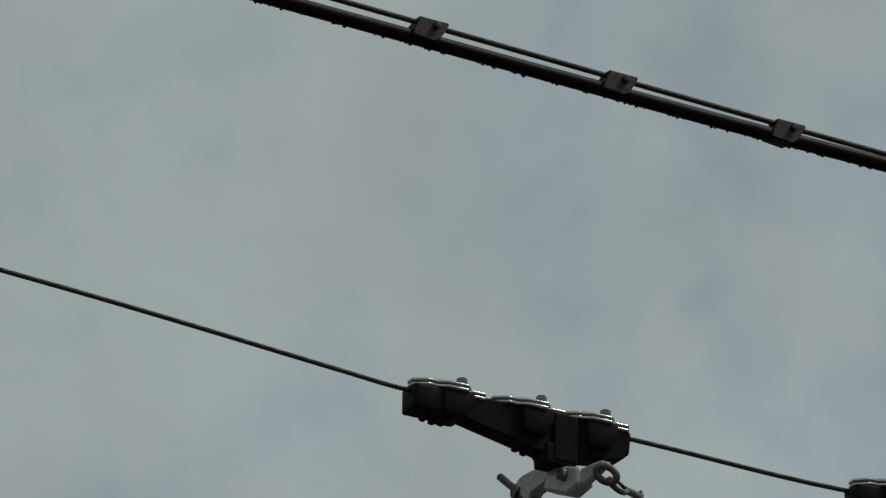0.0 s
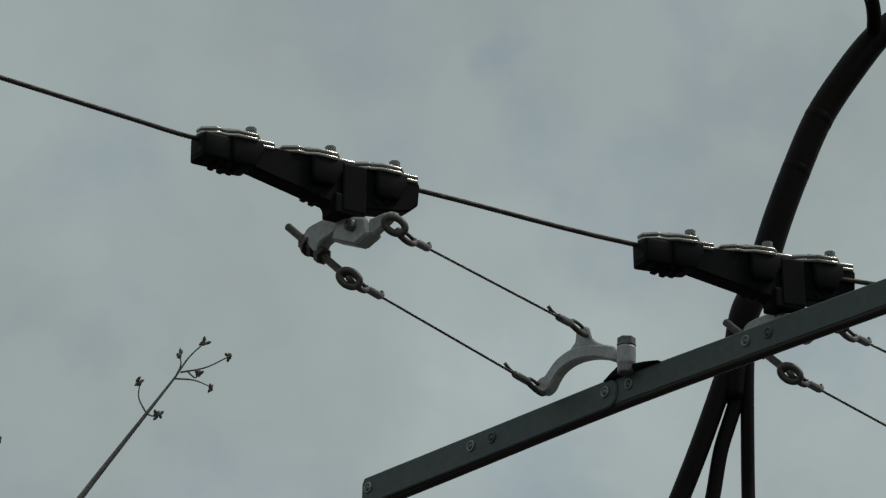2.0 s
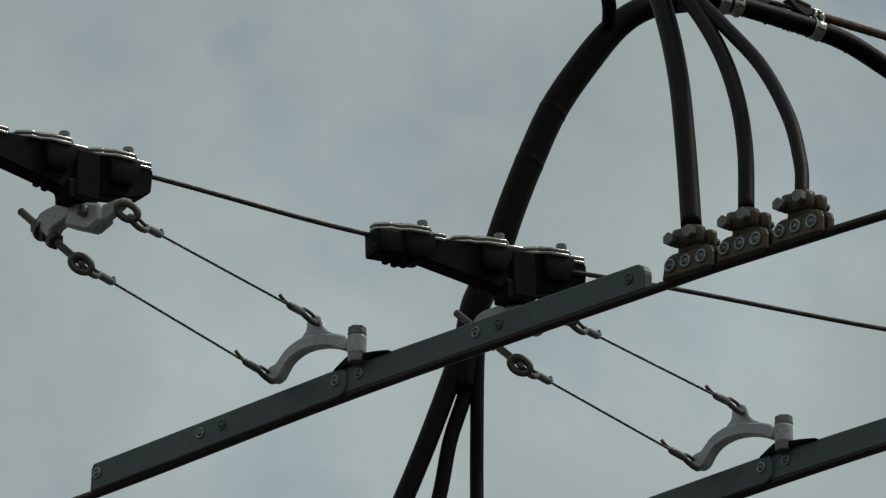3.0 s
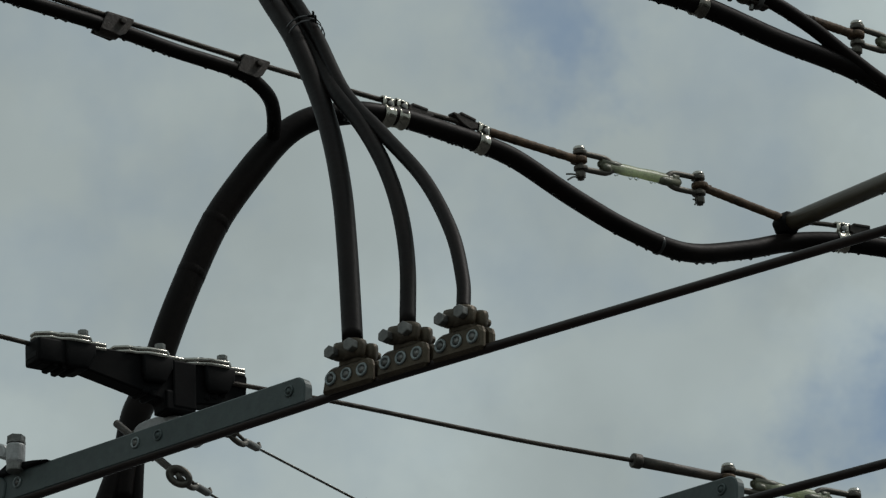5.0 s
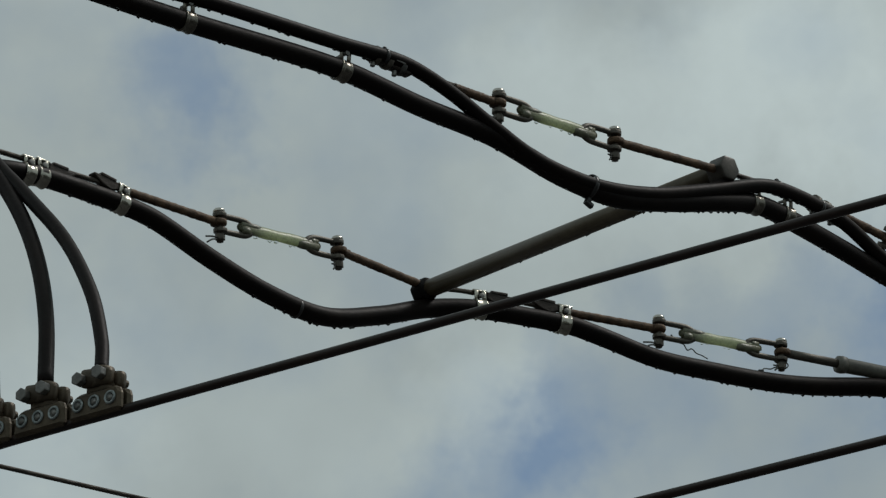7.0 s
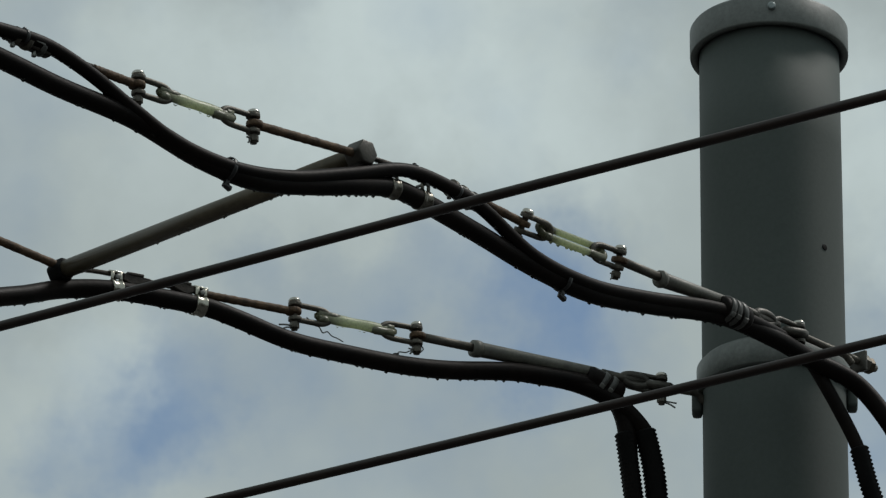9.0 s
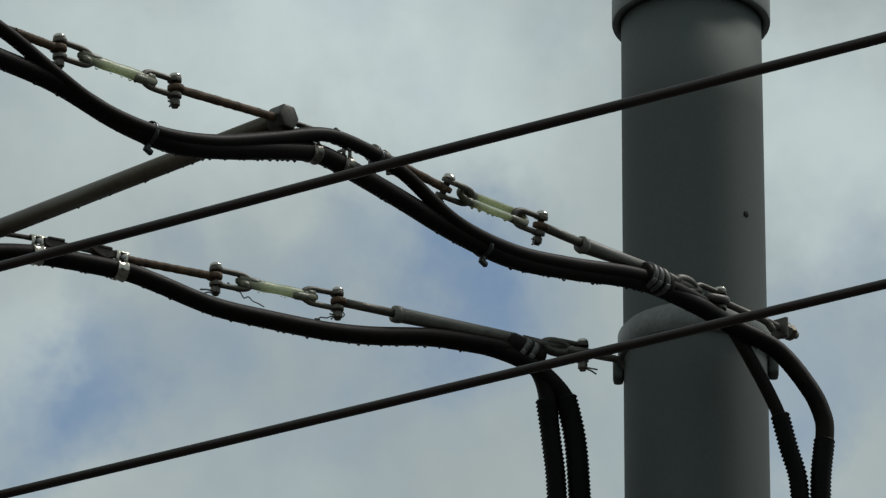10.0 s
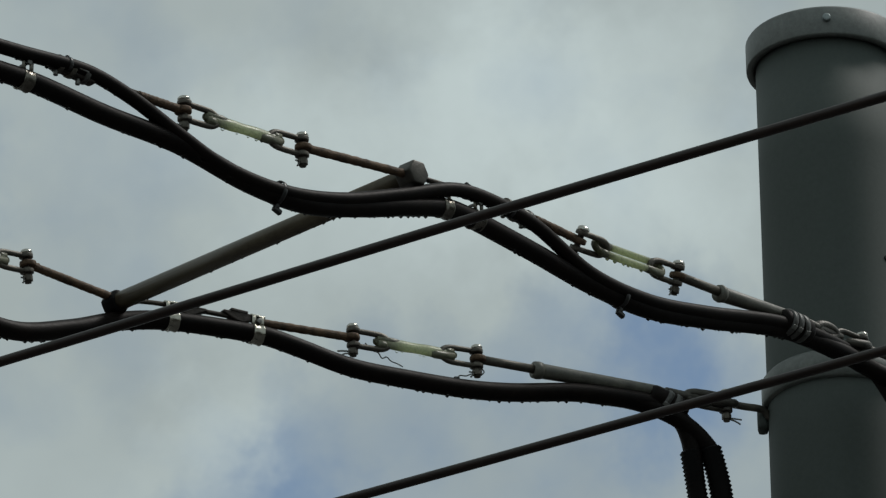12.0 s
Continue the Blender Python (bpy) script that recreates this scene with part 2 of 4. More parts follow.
def water():
    m = bpy.data.materials.new("water_drop")
    m.use_nodes = True
    b = m.node_tree.nodes["Principled BSDF"]
    b.inputs["Base Color"].default_value = (0.95, 0.97, 0.97, 1)
    b.inputs["Roughness"].default_value = 0.02
    b.inputs["IOR"].default_value = 1.33
    b.inputs["Transmission Weight"].default_value = 1.0
    return m


FIBRE, WATER = glass_fibre(), water()


# ---- building blocks ----
def thing(name, label, category, at=(0, 0, 0), group="", turn=None):
    ob = new(name)
    ob.empty_display_size = 0.05
    ob.matrix_world = Matrix.Translation(at) @ (turn.to_4x4() if turn else Matrix())
    return tagged(ob, label, category, group)


def part(name, bm, mat, parent=None, label="", smooth=True):
    mesh = bpy.data.meshes.new(name)
    bm.to_mesh(mesh)
    bm.free()
    for p in mesh.polygons:
        p.use_smooth = smooth
    mesh.materials.append(mat)
    ob = new(name, mesh)
    if parent:
        ob.parent = parent
    return tagged(ob, label)


def spline(points, steps=8):
    """A smooth line through the points (centripetal-like Catmull-Rom)."""
    p = [Vector(q) for q in points]
    if len(p) < 3:
        return p
    p = [p[0] * 2 - p[1]] + p + [p[-1] * 2 - p[-2]]
    out = []
    for i in range(1, len(p) - 2):
        a, b, c, d = p[i - 1:i + 3]
        m1 = (c - a) * 0.5 * min(1.0, 2 * (c - b).length / max(1e-6, (c - a).length))
        m2 = (d - b) * 0.5 * min(1.0, 2 * (c - b).length / max(1e-6, (d - b).length))
        for k in range(steps):
            t = k / steps
            out.append(b * (2 * t ** 3 - 3 * t ** 2 + 1) + m1 * (t ** 3 - 2 * t ** 2 + t)
                       + c * (-2 * t ** 3 + 3 * t ** 2) + m2 * (t ** 3 - t ** 2))
    out.append(p[-2])
    return out


def tube(bm, line, radius, sides=14, caps=True):
    """A round bar along a line; radius may be a function of 0..1 along it."""
    line = [Vector(q) for q in line]
    n = len(line)
    r = radius if callable(radius) else (lambda t: radius)
    ahead = (line[1] - line[0]).normalized()
    side = ahead.orthogonal().normalized()
    rings = []
    for i, p in enumerate(line):
        a = (line[min(i + 1, n - 1)] - line[max(i - 1, 0)]).normalized()
        side = (side - a * side.dot(a)).normalized()
        up = a.cross(side)
        rr = r(i / (n - 1))
        rings.append([bm.verts.new(p + (side * math.cos(k * math.tau / sides) + up * math.sin(k * math.tau / sides)) * rr)
                      for k in range(sides)])
    for a, b in zip(rings, rings[1:]):
        for k in range(sides):
            bm.faces.new((a[k], a[(k + 1) % sides], b[(k + 1) % sides], b[k]))
    if caps:
        bm.faces.new(rings[0][::-1])
        bm.faces.new(rings[-1])
    return bm


def rod(line, radius, sides=14):
    return tube(bmesh.new(), line, radius, sides)


def twisted(points, radius, lay=0.036, step=0.0045, strands=6, steps=6):
    """A laid rope: strands that wind round its line."""
    line = spline(points, steps)
    bm = bmesh.new()
    even = []
    for a, b in zip(line, line[1:]):
        k = max(1, int((b - a).length / step))
        even += [a.lerp(b, i / k) for i in range(k)]
    even.append(line[-1])
    side = (even[1] - even[0]).orthogonal().normalized()
    sides, turn, last, rings = strands * 3, 0.0, even[0], []
    for i, p in enumerate(even):
        a = (even[min(i + 1, len(even) - 1)] - even[max(i - 1, 0)]).normalized()
        side = (side - a * side.dot(a)).normalized()
        up = a.cross(side)
        turn += (p - last).length / lay * math.tau
        last = p
        rings.append([bm.verts.new(p + (side * math.cos(k * math.tau / sides + turn) + up * math.sin(k * math.tau / sides + turn))
                                   * radius * (0.84 if k % 3 == 0 else 1.08)) for k in range(sides)])
    for a, b in zip(rings, rings[1:]):
        for k in range(sides):
            bm.faces.new((a[k], a[(k + 1) % sides], b[(k + 1) % sides], b[k]))
    bm.faces.new(rings[0][::-1])
    bm.faces.new(rings[-1])
    return bm


def loop(bm, centre, axis, major, minor, stretch=1.0, along=None, sides=10, steps=28):
    """A closed ring of round bar; stretch lengthens it along the given way."""
    axis = Vector(axis).normalized()
    e = Vector(along).normalized() if along else axis.orthogonal().normalized()
    e = (e - axis * e.dot(axis)).normalized()
    f = axis.cross(e)
    rings = []
    for i in range(steps):
        t = i * math.tau / steps
        p = Vector(centre) + e * math.cos(t) * major * stretch + f * math.sin(t) * major
        d = (-e * math.sin(t) * stretch + f * math.cos(t)).normalized()
        o = d.cross(axis).normalized()
        rings.append([bm.verts.new(p + (o * math.cos(k * math.tau / sides) + axis * math.sin(k * math.tau / sides)) * minor)
                      for k in range(sides)])
    for i in range(steps):
        a, b = rings[i], rings[(i + 1) % steps]
        for k in range(sides):
            bm.faces.new((a[k], a[(k + 1) % sides], b[(k + 1) % sides], b[k]))
    return bm


def bevel(bm, width, segments=2):
    edges = [e for e in bm.edges if len(e.link_faces) == 2 and e.calc_face_angle(0) > 0.5]
    bmesh.ops.bevel(bm, geom=edges, offset=width, segments=segments, profile=0.6, affect="EDGES", clamp_overlap=True)
    return bm


def block(size, m=Matrix(), edge=0.002):
    bm = bmesh.new()
    bmesh.ops.create_cube(bm, size=1.0, matrix=Matrix.Diagonal((*size, 1)))
    if edge:
        bevel(bm, edge)
    bm.transform(m)
    return bm


def disc(radius, height, m=Matrix(), sides=24, edge=0.0):
    bm = bmesh.new()
    bmesh.ops.create_cone(bm, cap_ends=True, segments=sides, radius1=radius, radius2=radius, depth=height)
    if edge:
        bevel(bm, edge)
    bm.transform(m)
    return bm


def profile(points, width, m=Matrix(), edge=0.0015, waist=None):
    """A plate cut to an outline in x and z, with its thickness along y."""
    bm = bmesh.new()
    a = [bm.verts.new((x, -width / 2, z)) for x, z in points]
    b = [bm.verts.new((x, width / 2, z)) for x, z in points]
    bm.faces.new(a)
    bm.faces.new(b[::-1])
    for i in range(len(a)):
        j = (i + 1) % len(a)
        bm.faces.new((a[j], a[i], b[i], b[j]))
    bmesh.ops.recalc_face_normals(bm, faces=bm.faces)
    if edge:
        bevel(bm, edge, 1)
    bm.transform(m)
    return bm


def rounded(points, steps=4):
    """A closed outline with its corners eased by a smooth curve through the points."""
    n = len(points)
    out = []
    for i in range(n):
        a, b, c, d = (Vector(points[(i + k) % n]) for k in (-1, 0, 1, 2))
        for k in range(steps):
            t = k / steps
            q = 0.5 * (2 * b + (c - a) * t + (2 * a - 5 * b + 4 * c - d) * t ** 2 + (3 * b - a - 3 * c + d) * t ** 3)
            out.append((q.x, q.y))
    return out


def merged(*pieces):
    """Several pieces as one mesh."""
    bm = bmesh.new()
    for q in pieces:
        mesh = bpy.data.meshes.new("piece")
        q.to_mesh(mesh)
        q.free()
        bm.from_mesh(mesh)
        bpy.data.meshes.remove(mesh)
    return bm


def basis(along, up=(0, 0, 1)):
    """The turn whose x runs along, with z as near to up as it can be."""
    x = Vector(along).normalized()
    z = (Vector(up) - x * x.dot(Vector(up))).normalized()
    return Matrix((x, z.cross(x), z)).transposed()


def hexagon(radius, height, m=Matrix(), edge=0.0008):
    return disc(radius, height, m, 6, edge)


def drops(line, radius, seed, spacing=0.014):
    """Water drops that hang along the underside of a cable."""
    rng = random.Random(seed)
    bm = bmesh.new()
    line = [Vector(q) for q in line]
    wait = rng.uniform(0, spacing)
    for a, b in zip(line, line[1:]):
        d = b - a
        if d.length < 1e-6 or abs(d.z) / d.length > 0.8:
            continue
        wait -= d.length
        while wait < 0:
            p = a + d * rng.random()
            s = rng.uniform(0.0018, 0.0042)
            m = Matrix.Translation(p - Vector((0, 0, radius - s * 0.15))) @ Matrix.Diagonal((s, s, s * rng.uniform(0.9, 1.5), 1))
            bmesh.ops.create_icosphere(bm, subdivisions=1, radius=1.0, matrix=m)
            wait += spacing * rng.uniform(0.3, 1.8)
    return bm


# ---- ground ----
def build_ground():
    bm = bmesh.new()
    bmesh.ops.create_grid(bm, x_segments=8, y_segments=8, size=1500)
    tagged(part("ground", bm, ASPHALT, None, "dark grey asphalt ground, reaching to the horizon", False), category="ground", kind="structure")


build_ground()


def build_street_front():
    """Plain unseen walls added round the viewer, to block low sky and bounce light."""
    for name, size, at in (("wall_south", (70, 0.5, 9), (0, -13, 4.5)), ("wall_west", (0.5, 34, 13), (-27, 4.25, 6.5)), ("wall_east", (0.5, 34, 13), (27, 4.25, 6.5))):
        bm = block(size, pose(*at), 0)
        tagged(part(name, bm, SURROUND, None, "plain buff wall added out of view to block sky and bounce light", False), category="wall", kind="structure")


build_street_front()

# ---- pole ----
POLE = Vector((0.0, 13.0, 0.0))
POLE_R, CAP_Z, COLLAR_Z = 0.119, 7.286, 6.682
RAKE, LEAN = 4.0, 0.45   # the pole leans away from the wires it holds


def build_pole():
    pole = thing("pole", "tall round grey-green painted steel tram-wire pole with a cap", "pole",
                 POLE + Vector((math.tan(radians(LEAN)), -math.tan(radians(RAKE)), 0)) * COLLAR_Z, turn=pose(0, 0, 0, -RAKE, -LEAN).to_3x3())
    bm = bmesh.new()
    tube(bm, [(0, 0, z) for z in (0.0, 1.5, 3.0, 4.5, 6.0, 6.4, 6.8, 7.1, 7.302)], lambda t: POLE_R + 0.004 * (1 - t), 256)
    part("shaft", bm, POLE_PAINT, pole)
    rim = [(0.1335, 0.0), (0.1345, 0.003), (0.1345, 0.049), (0.132, 0.053), (0.126, 0.056), (0.06, 0.064), (0.004, 0.066)]
    bm = bmesh.new()
    rings = [[bm.verts.new((r * math.cos(k * math.tau / 64), r * math.sin(k * math.tau / 64), CAP_Z + z)) for k in range(64)]
             for r, z in [(0.121, 0.016), (0.1215, 0.0)] + rim]
    for a, b in zip(rings, rings[1:]):
        for k in range(64):
            bm.faces.new((a[k], a[(k + 1) % 64], b[(k + 1) % 64], b[k]))
    bm.faces.new(rings[-1])
    cap = part("cap", bm, CAP_PAINT, pole, "grey slip-on cap with an overhanging rim")
    a = radians(-88)
    m = Matrix.Translation((0.135 * math.cos(a), 0.135 * math.sin(a), CAP_Z + 0.029)) @ basis((math.cos(a), math.sin(a), 0)).to_4x4() @ pose(0, 0, 0, 0, 90, 0)
    part("screw", disc(0.007, 0.012, m, 12, 0.002), ZINC, cap, "pale set screw")
    # drill hole, not cut: a black disc paints its dark inside
    a = math.atan2(-0.082, 0.0865)
    m = Matrix.Translation((POLE_R * math.cos(a), POLE_R * math.sin(a), 6.887)) @ basis((math.cos(a), math.sin(a), 0)).to_4x4() @ pose(0, 0, 0, 0, 90, 0)
    part("hole_disc", disc(0.0058, 0.004, m, 16, 0.001), PLASTIC, pole, "small black disc standing for a drilled hole")
    # collar clamp that takes the two span wires
    bm = tube(bmesh.new(), [(0, 0, COLLAR_Z + z) for z in (-0.026, -0.024, 0.018, 0.026)], lambda t: (0.126, 0.1295, 0.1295, 0.122)[round(t * 3)], 64)
    collar = part("collar", bm, COLLAR_PAINT, pole, "steel band clamp around the shaft")
    for side, z in ((-1, -0.042), (1, -0.036)):
        part("ear", block((0.018, 0.034, 0.042), pose(side * 0.129, 0.0, COLLAR_Z + z), 0.007), POLE_PAINT, collar)
    return pole


build_pole()

# ---- contact wires and their runner bars ----
A_SLOPE, B_SLOPE = -0.660, -0.643
MODULE = Vector((0.514, 0.478, 0.0))   # from one suspension insulator to the next along the span wire
BAR_MODULE = Vector((0.543, 0.435, 0.0))   # from one runner bar to the other


def wire_a(x):
    return Vector((x, 10.272 + A_SLOPE * (x + 1.362), 5.600))


def wire_b(x):
    return Vector((x, 10.843 + B_SLOPE * (x + 1.011), 5.600))


BAR_LEFT, BAR_RIGHT = Vector((-2.525, 11.156, 5.621)), Vector((-1.608, 10.443, 5.620))
CAMBER = 0.0075
BAR_WAY = (BAR_RIGHT - BAR_LEFT).normalized()


def build_contact_wire(name_label, along, shift, bar_from, sag=0.0):
    ob = thing("contact_wire", name_label, "overhead wire", group="contact wires")
    left = BAR_LEFT + shift
    start = left - BAR_WAY * 7.0
    pts = [start, left, left.lerp(BAR_RIGHT + shift, 0.5), BAR_RIGHT + shift]
    pts = [Vector((p.x, p.y, 5.597 + (CAMBER if i == 2 else 0.0))) for i, p in enumerate(pts)]
    pts += [Vector((along(x).x, along(x).y, 5.597 - (sag if x > 0 else 0.0))) for x in (bar_from, bar_from + 0.6, bar_from + 1.1, bar_from + 1.8, bar_from + 9.0)]
    part("wire", rod(spline(pts, 6), 0.0068, 12), RUNNER, ob)
    return ob


build_contact_wire("dark bronze grooved contact wire carrying three feeder terminals", wire_a, Vector(), -1.48, 0.005)
build_contact_wire("dark bronze grooved contact wire running past the pole", wire_b, BAR_MODULE, -0.93)


def bolt_face(where, out, r=0.0085):
    """A countersunk bolt end with a bright rim, on a side face."""
    m = Matrix.Translation(where) @ basis(out).to_4x4() @ pose(0, 0, 0, 0, 90, 0)
    ring = bmesh.new()
    loop(ring, (0, 0, 0.0005), (0, 0, 1), r * 0.8, r * 0.21, sides=6, steps=20)
    ring.transform(m)
    return ring, disc(r * 0.55, 0.003, m, 6)


def build_bar(shift):
    ob = thing("runner_bar", "long grey-green painted metal runner bar bolted above the contact wire", "runner bar", BAR_LEFT + shift,
               "runner bars", basis(BAR_WAY))
    length = (BAR_RIGHT - BAR_LEFT).length
    joint = 0.559

    def rise(x):
        """The bar bows up a little at its joint."""
        return CAMBER * min(x / joint, (length - x) / (length - joint))

    for name, x0, x1 in (("bar", 0.0, joint), ("bar", joint - 0.012, length)):
        h = 0.0183
        y = 0.003 if x0 == 0 else 0.0
        c = h * 0.96
        arc = [(x1 - c + c * math.sin(radians(k)), h - c + c * math.cos(radians(k))) for k in (90, 72, 54, 36, 18, 0)]
        low = -0.0240 if x0 == 0 else -0.0214
        foot = [(x0, low)] + ([(x1 - c + c * math.sin(radians(k)), low + c - c * math.cos(radians(k))) for k in (0, 30, 60)] if x0 == 0 else [(x1, low)])
        pts = foot + arc + [(x0 + 0.006, h), (x0 + 0.001, h * 0.6)]
        pts = [(x, z + rise(x)) for x, z in pts]
        body = part(name, profile(pts, 0.016, pose(0, -y, 0), 0.0018), BAR_PAINT, ob, "", False)
        for x in ((0.016, 0.245, 0.291, joint - 0.024) if x0 == 0 else (joint + 0.023, joint + 0.266, joint + 0.312, length - 0.03)):
            ring, core = bolt_face((x, -0.0083 - y, 0.001 + rise(x)), (0, -1, 0))
            dull = round(x, 3) in (0.291, round(joint + 0.312, 3), round(length - 0.03, 3))
            part("bolt", ring, BAR_PAINT if dull else ZINC, body, "" if dull else "pale zinc bolt rim")
            part("bolt_core", core, BAR_PAINT if dull else STEEL, body)
    # foot plate under the suspension bracket
    part("foot_plate", profile([(joint - 0.028, 0.017), (joint + 0.09, 0.018), (joint + 0.06, 0.024), (joint + 0.004, 0.032), (joint - 0.01, 0.026)], 0.03, pose(0, 0, CAMBER - 0.001), 0.002),
         PLASTIC, ob, "black foot plate")
    return ob


bar = build_bar(Vector())
copy_thing(bar, Matrix.Translation(BAR_MODULE) @ bar.matrix_world)


# ---- span wire with its suspension insulators ----
SPAN_WAY = Vector((0.7321, 0.6812, 0.0))
I1 = Vector((-2.489, 10.188, 5.800))


def build_span_wire():
    ob = thing("span_wire", "thin twisted steel span wire clamped in two black insulators", "span wire")
    base = [(-7.2, 4.60, 5.80), (-5.0, 7.25, 5.780), (-2.895, 9.704, 5.774), (-2.611, 10.057, 5.774), (-2.544, 10.139, 5.774), (-2.283, 10.383, 5.774), (-2.035, 10.631, 5.774), (-1.764, 10.820, 5.774)]
    tail = [Vector(p) for p in ((-1.639, 10.900, 5.774), (-1.404, 11.073, 5.774), (-1.245, 11.175, 5.774))]
    part("rope", twisted([Vector(p) for p in base] + tail, 0.0034, 0.034), WIRE, ob)
    # rope tail with end stop, thimble and shackles towards the pole
    end = Vector((-0.09, 12.90, 5.82))
    a = tail[-1]
    way = Vector((0.82, 0.575, 0.0)).normalized()
    part("end_sleeve", rod([a - way * 0.006, a + way * 0.14], lambda t: 0.0085 if t < 0.5 else 0.007, 12), WIRE, ob, "dark pressed end sleeve")
    part("end_stop", disc(0.011, 0.014, Matrix.Translation(a) @ basis(way).to_4x4() @ pose(0, 0, 0, 0, 90, 0), 14, 0.002), WIRE, ob)
    part("anchor_rope", rod([a + way * 0.3, end], 0.005, 10), WIRE, ob)
    link_insulator(a + way * 0.15, a + way * 0.36)
    return ob


def build_shackle(name, parent, m, mat=AGED, tail=1):
    """A fork shackle: a bowed bar with a standing bolt, nut and split pin. x runs from bolt to bow."""
    h = 0.0128
    bow = [(-0.006, 0, h), (0.030, 0, h), (0.052, 0, h * 0.9), (0.064, 0, h * 0.4), (0.064, 0, -h * 0.4), (0.052, 0, -h * 0.9), (0.030, 0, -h), (-0.006, 0, -h)]
    body = rod(spline(bow, 4), lambda t: 0.0054 - 0.0010 * abs(2 * t - 1), 10)
    eyes = [disc(0.0112, 0.0068, pose(0.001, 0, z), 18, 0.0012) for z in (h, -h)]
    bm = merged(body, *eyes)
    bm.transform(m)
    sh = part(name, bm, mat, parent)
    held = merged(disc(0.0135, 0.0096, pose(-0.002, 0, 0), 18, 0.003), block((0.020, 0.011, 0.0084), pose(-0.014, 0, 0), 0.003))
    held.transform(m)
    part("rod_eye", held, RUST, sh, "rusty flattened rod eye")
    bm = merged(disc(0.0054, 0.050, pose(0, 0, -0.007), 12), hexagon(0.0082, 0.010, pose(0, 0, -0.024)))
    bm.transform(m)
    part("bolt", bm, AGED, sh, "aged shackle bolt")
    head = bmesh.new()
    bmesh.ops.create_uvsphere(head, u_segments=14, v_segments=8, radius=0.0100, matrix=pose(0, 0, 0.0188) @ Matrix.Diagonal((1, 1, 0.62, 1)))
    head.transform(m)
    part("bolt_head", head, BRIGHT, sh, "bright domed bolt head")
    pin = rod(spline([(-0.027 * tail, 0.003, -0.026), (-0.014 * tail, 0, -0.025), (0.008, 0, -0.026), (-0.014 * tail, 0.001, -0.0290), (-0.024 * tail, 0.004, -0.035)], 3), 0.0015, 6)
    pin.transform(m)
    part("split_pin", pin, STEEL, sh)
    return sh


def link_insulator(a, b, open_loop=False):
    """A glass-fibre strap loop between two shackles, from bolt to bolt."""
    a, b = Vector(a), Vector(b)
    ob = thing("link_insulator", "pale green glass-fibre strap insulator hung between two shackles" if not open_loop else "pale green glass-fibre strap insulator, its loop spread open",
               "insulator", a, "strap insulators", basis(b - a))
    n = (b - a).length
    build_shackle("shackle", ob, pose(0, 0, 0, 34 if open_loop else 0))
    build_shackle("shackle", ob, Matrix.Translation((n, 0, 0)) @ pose(0, 0, 0, 16 if open_loop else 0) @ pose(0, 0, 0, 0, 0, 180), tail=-0.6)
    x0, x1 = 0.050, n - 0.050
    half, r = (0.0115, 0.0058) if open_loop else (0.0046, 0.0062)
    turn = pose(0, 0, 0, 62 if open_loop else 76)
    if open_loop:
        bends = [(x0, math.pi / 2), (x1, -math.pi / 2)]
        line = []
        for k, (x, start) in enumerate(bends):
            line += [(x + half * math.cos(start + math.pi * i / 8), half * math.sin(start + math.pi * i / 8), 0) for i in range(9)]
            side = -half if k == 0 else half
            line += [(x + (bends[1 - k][0] - x) * i / 8, side, 0) for i in range(1, 9 if k else 8)]
        strap = tube(bmesh.new(), line, r, 12)
    else:
        # legs moulded into one flat strap that closes round both bows
        span = [(x0 - 0.012 + (x1 - x0 + 0.024) * i / 24, 0, 0) for i in range(25)]
        strap = tube(bmesh.new(), span, lambda t: 0.0104 * min(1.0, 0.45 + 9 * min(t, 1 - t)) * (0.95 + 0.05 * math.cos(t * 19)), 16)
        strap.transform(Matrix.Diagonal((1, 1, 0.62, 1)))
    strap.transform(turn)
    strap_ob = part("strap", strap, FIBRE, ob, "pale green glass-fibre strap stained at both ends")
    # dark resin sleeves where the shackles bear
    for x, y, s, reach in ((x0, -half, 1, 0.010), (x1, -half, -1, 0.036), (x0, half, 1, 0.034), (x1, half, -1, 0.008)):
        sleeve = rod([(x - s * 0.006, y, 0), (x + s * reach * 0.7, y, 0), (x + s * reach, y, 0)], lambda t: r + 0.0009 - 0.0030 * max(0, t - 0.5), 12)
        sleeve.transform(turn)
        part("end_sleeve", sleeve, OLIVE, strap_ob, "dark weathered end sleeve")
    under = drops([turn @ Vector((x0 + (x1 - x0) * k / 12, -half, 0)) for k in range(13)], r, round(n * 1000), 0.016)
    tagged(part("rain_drop", under, WATER, ob, "hanging rain drops"), kind="stuff")
    return ob


build_span_wire()


WIRE_WAY = Vector((1.0, -0.745, 0.0)).normalized()
YOKE, BRACKET = Vector((-2.361, 10.307, 5.692)), Vector((-2.073, 10.785, 5.660))


def plate_layer(half, z, thick):
    """A flat plate, alike on both sides of its long axis, with eased edges."""
    bm = bmesh.new()
    rim = [bm.verts.new((x, y, z)) for x, y in half] + [bm.verts.new((x, -y, z)) for x, y in reversed(half)]
    bottom = bm.faces.new(rim)
    top = bmesh.ops.extrude_face_region(bm, geom=[bottom])
    bmesh.ops.translate(bm, verts=[v for v in top["geom"] if isinstance(v, bmesh.types.BMVert)], vec=(0, 0, thick))
    bmesh.ops.recalc_face_normals(bm, faces=bm.faces)
    return bevel(bm, 0.0023, 3)


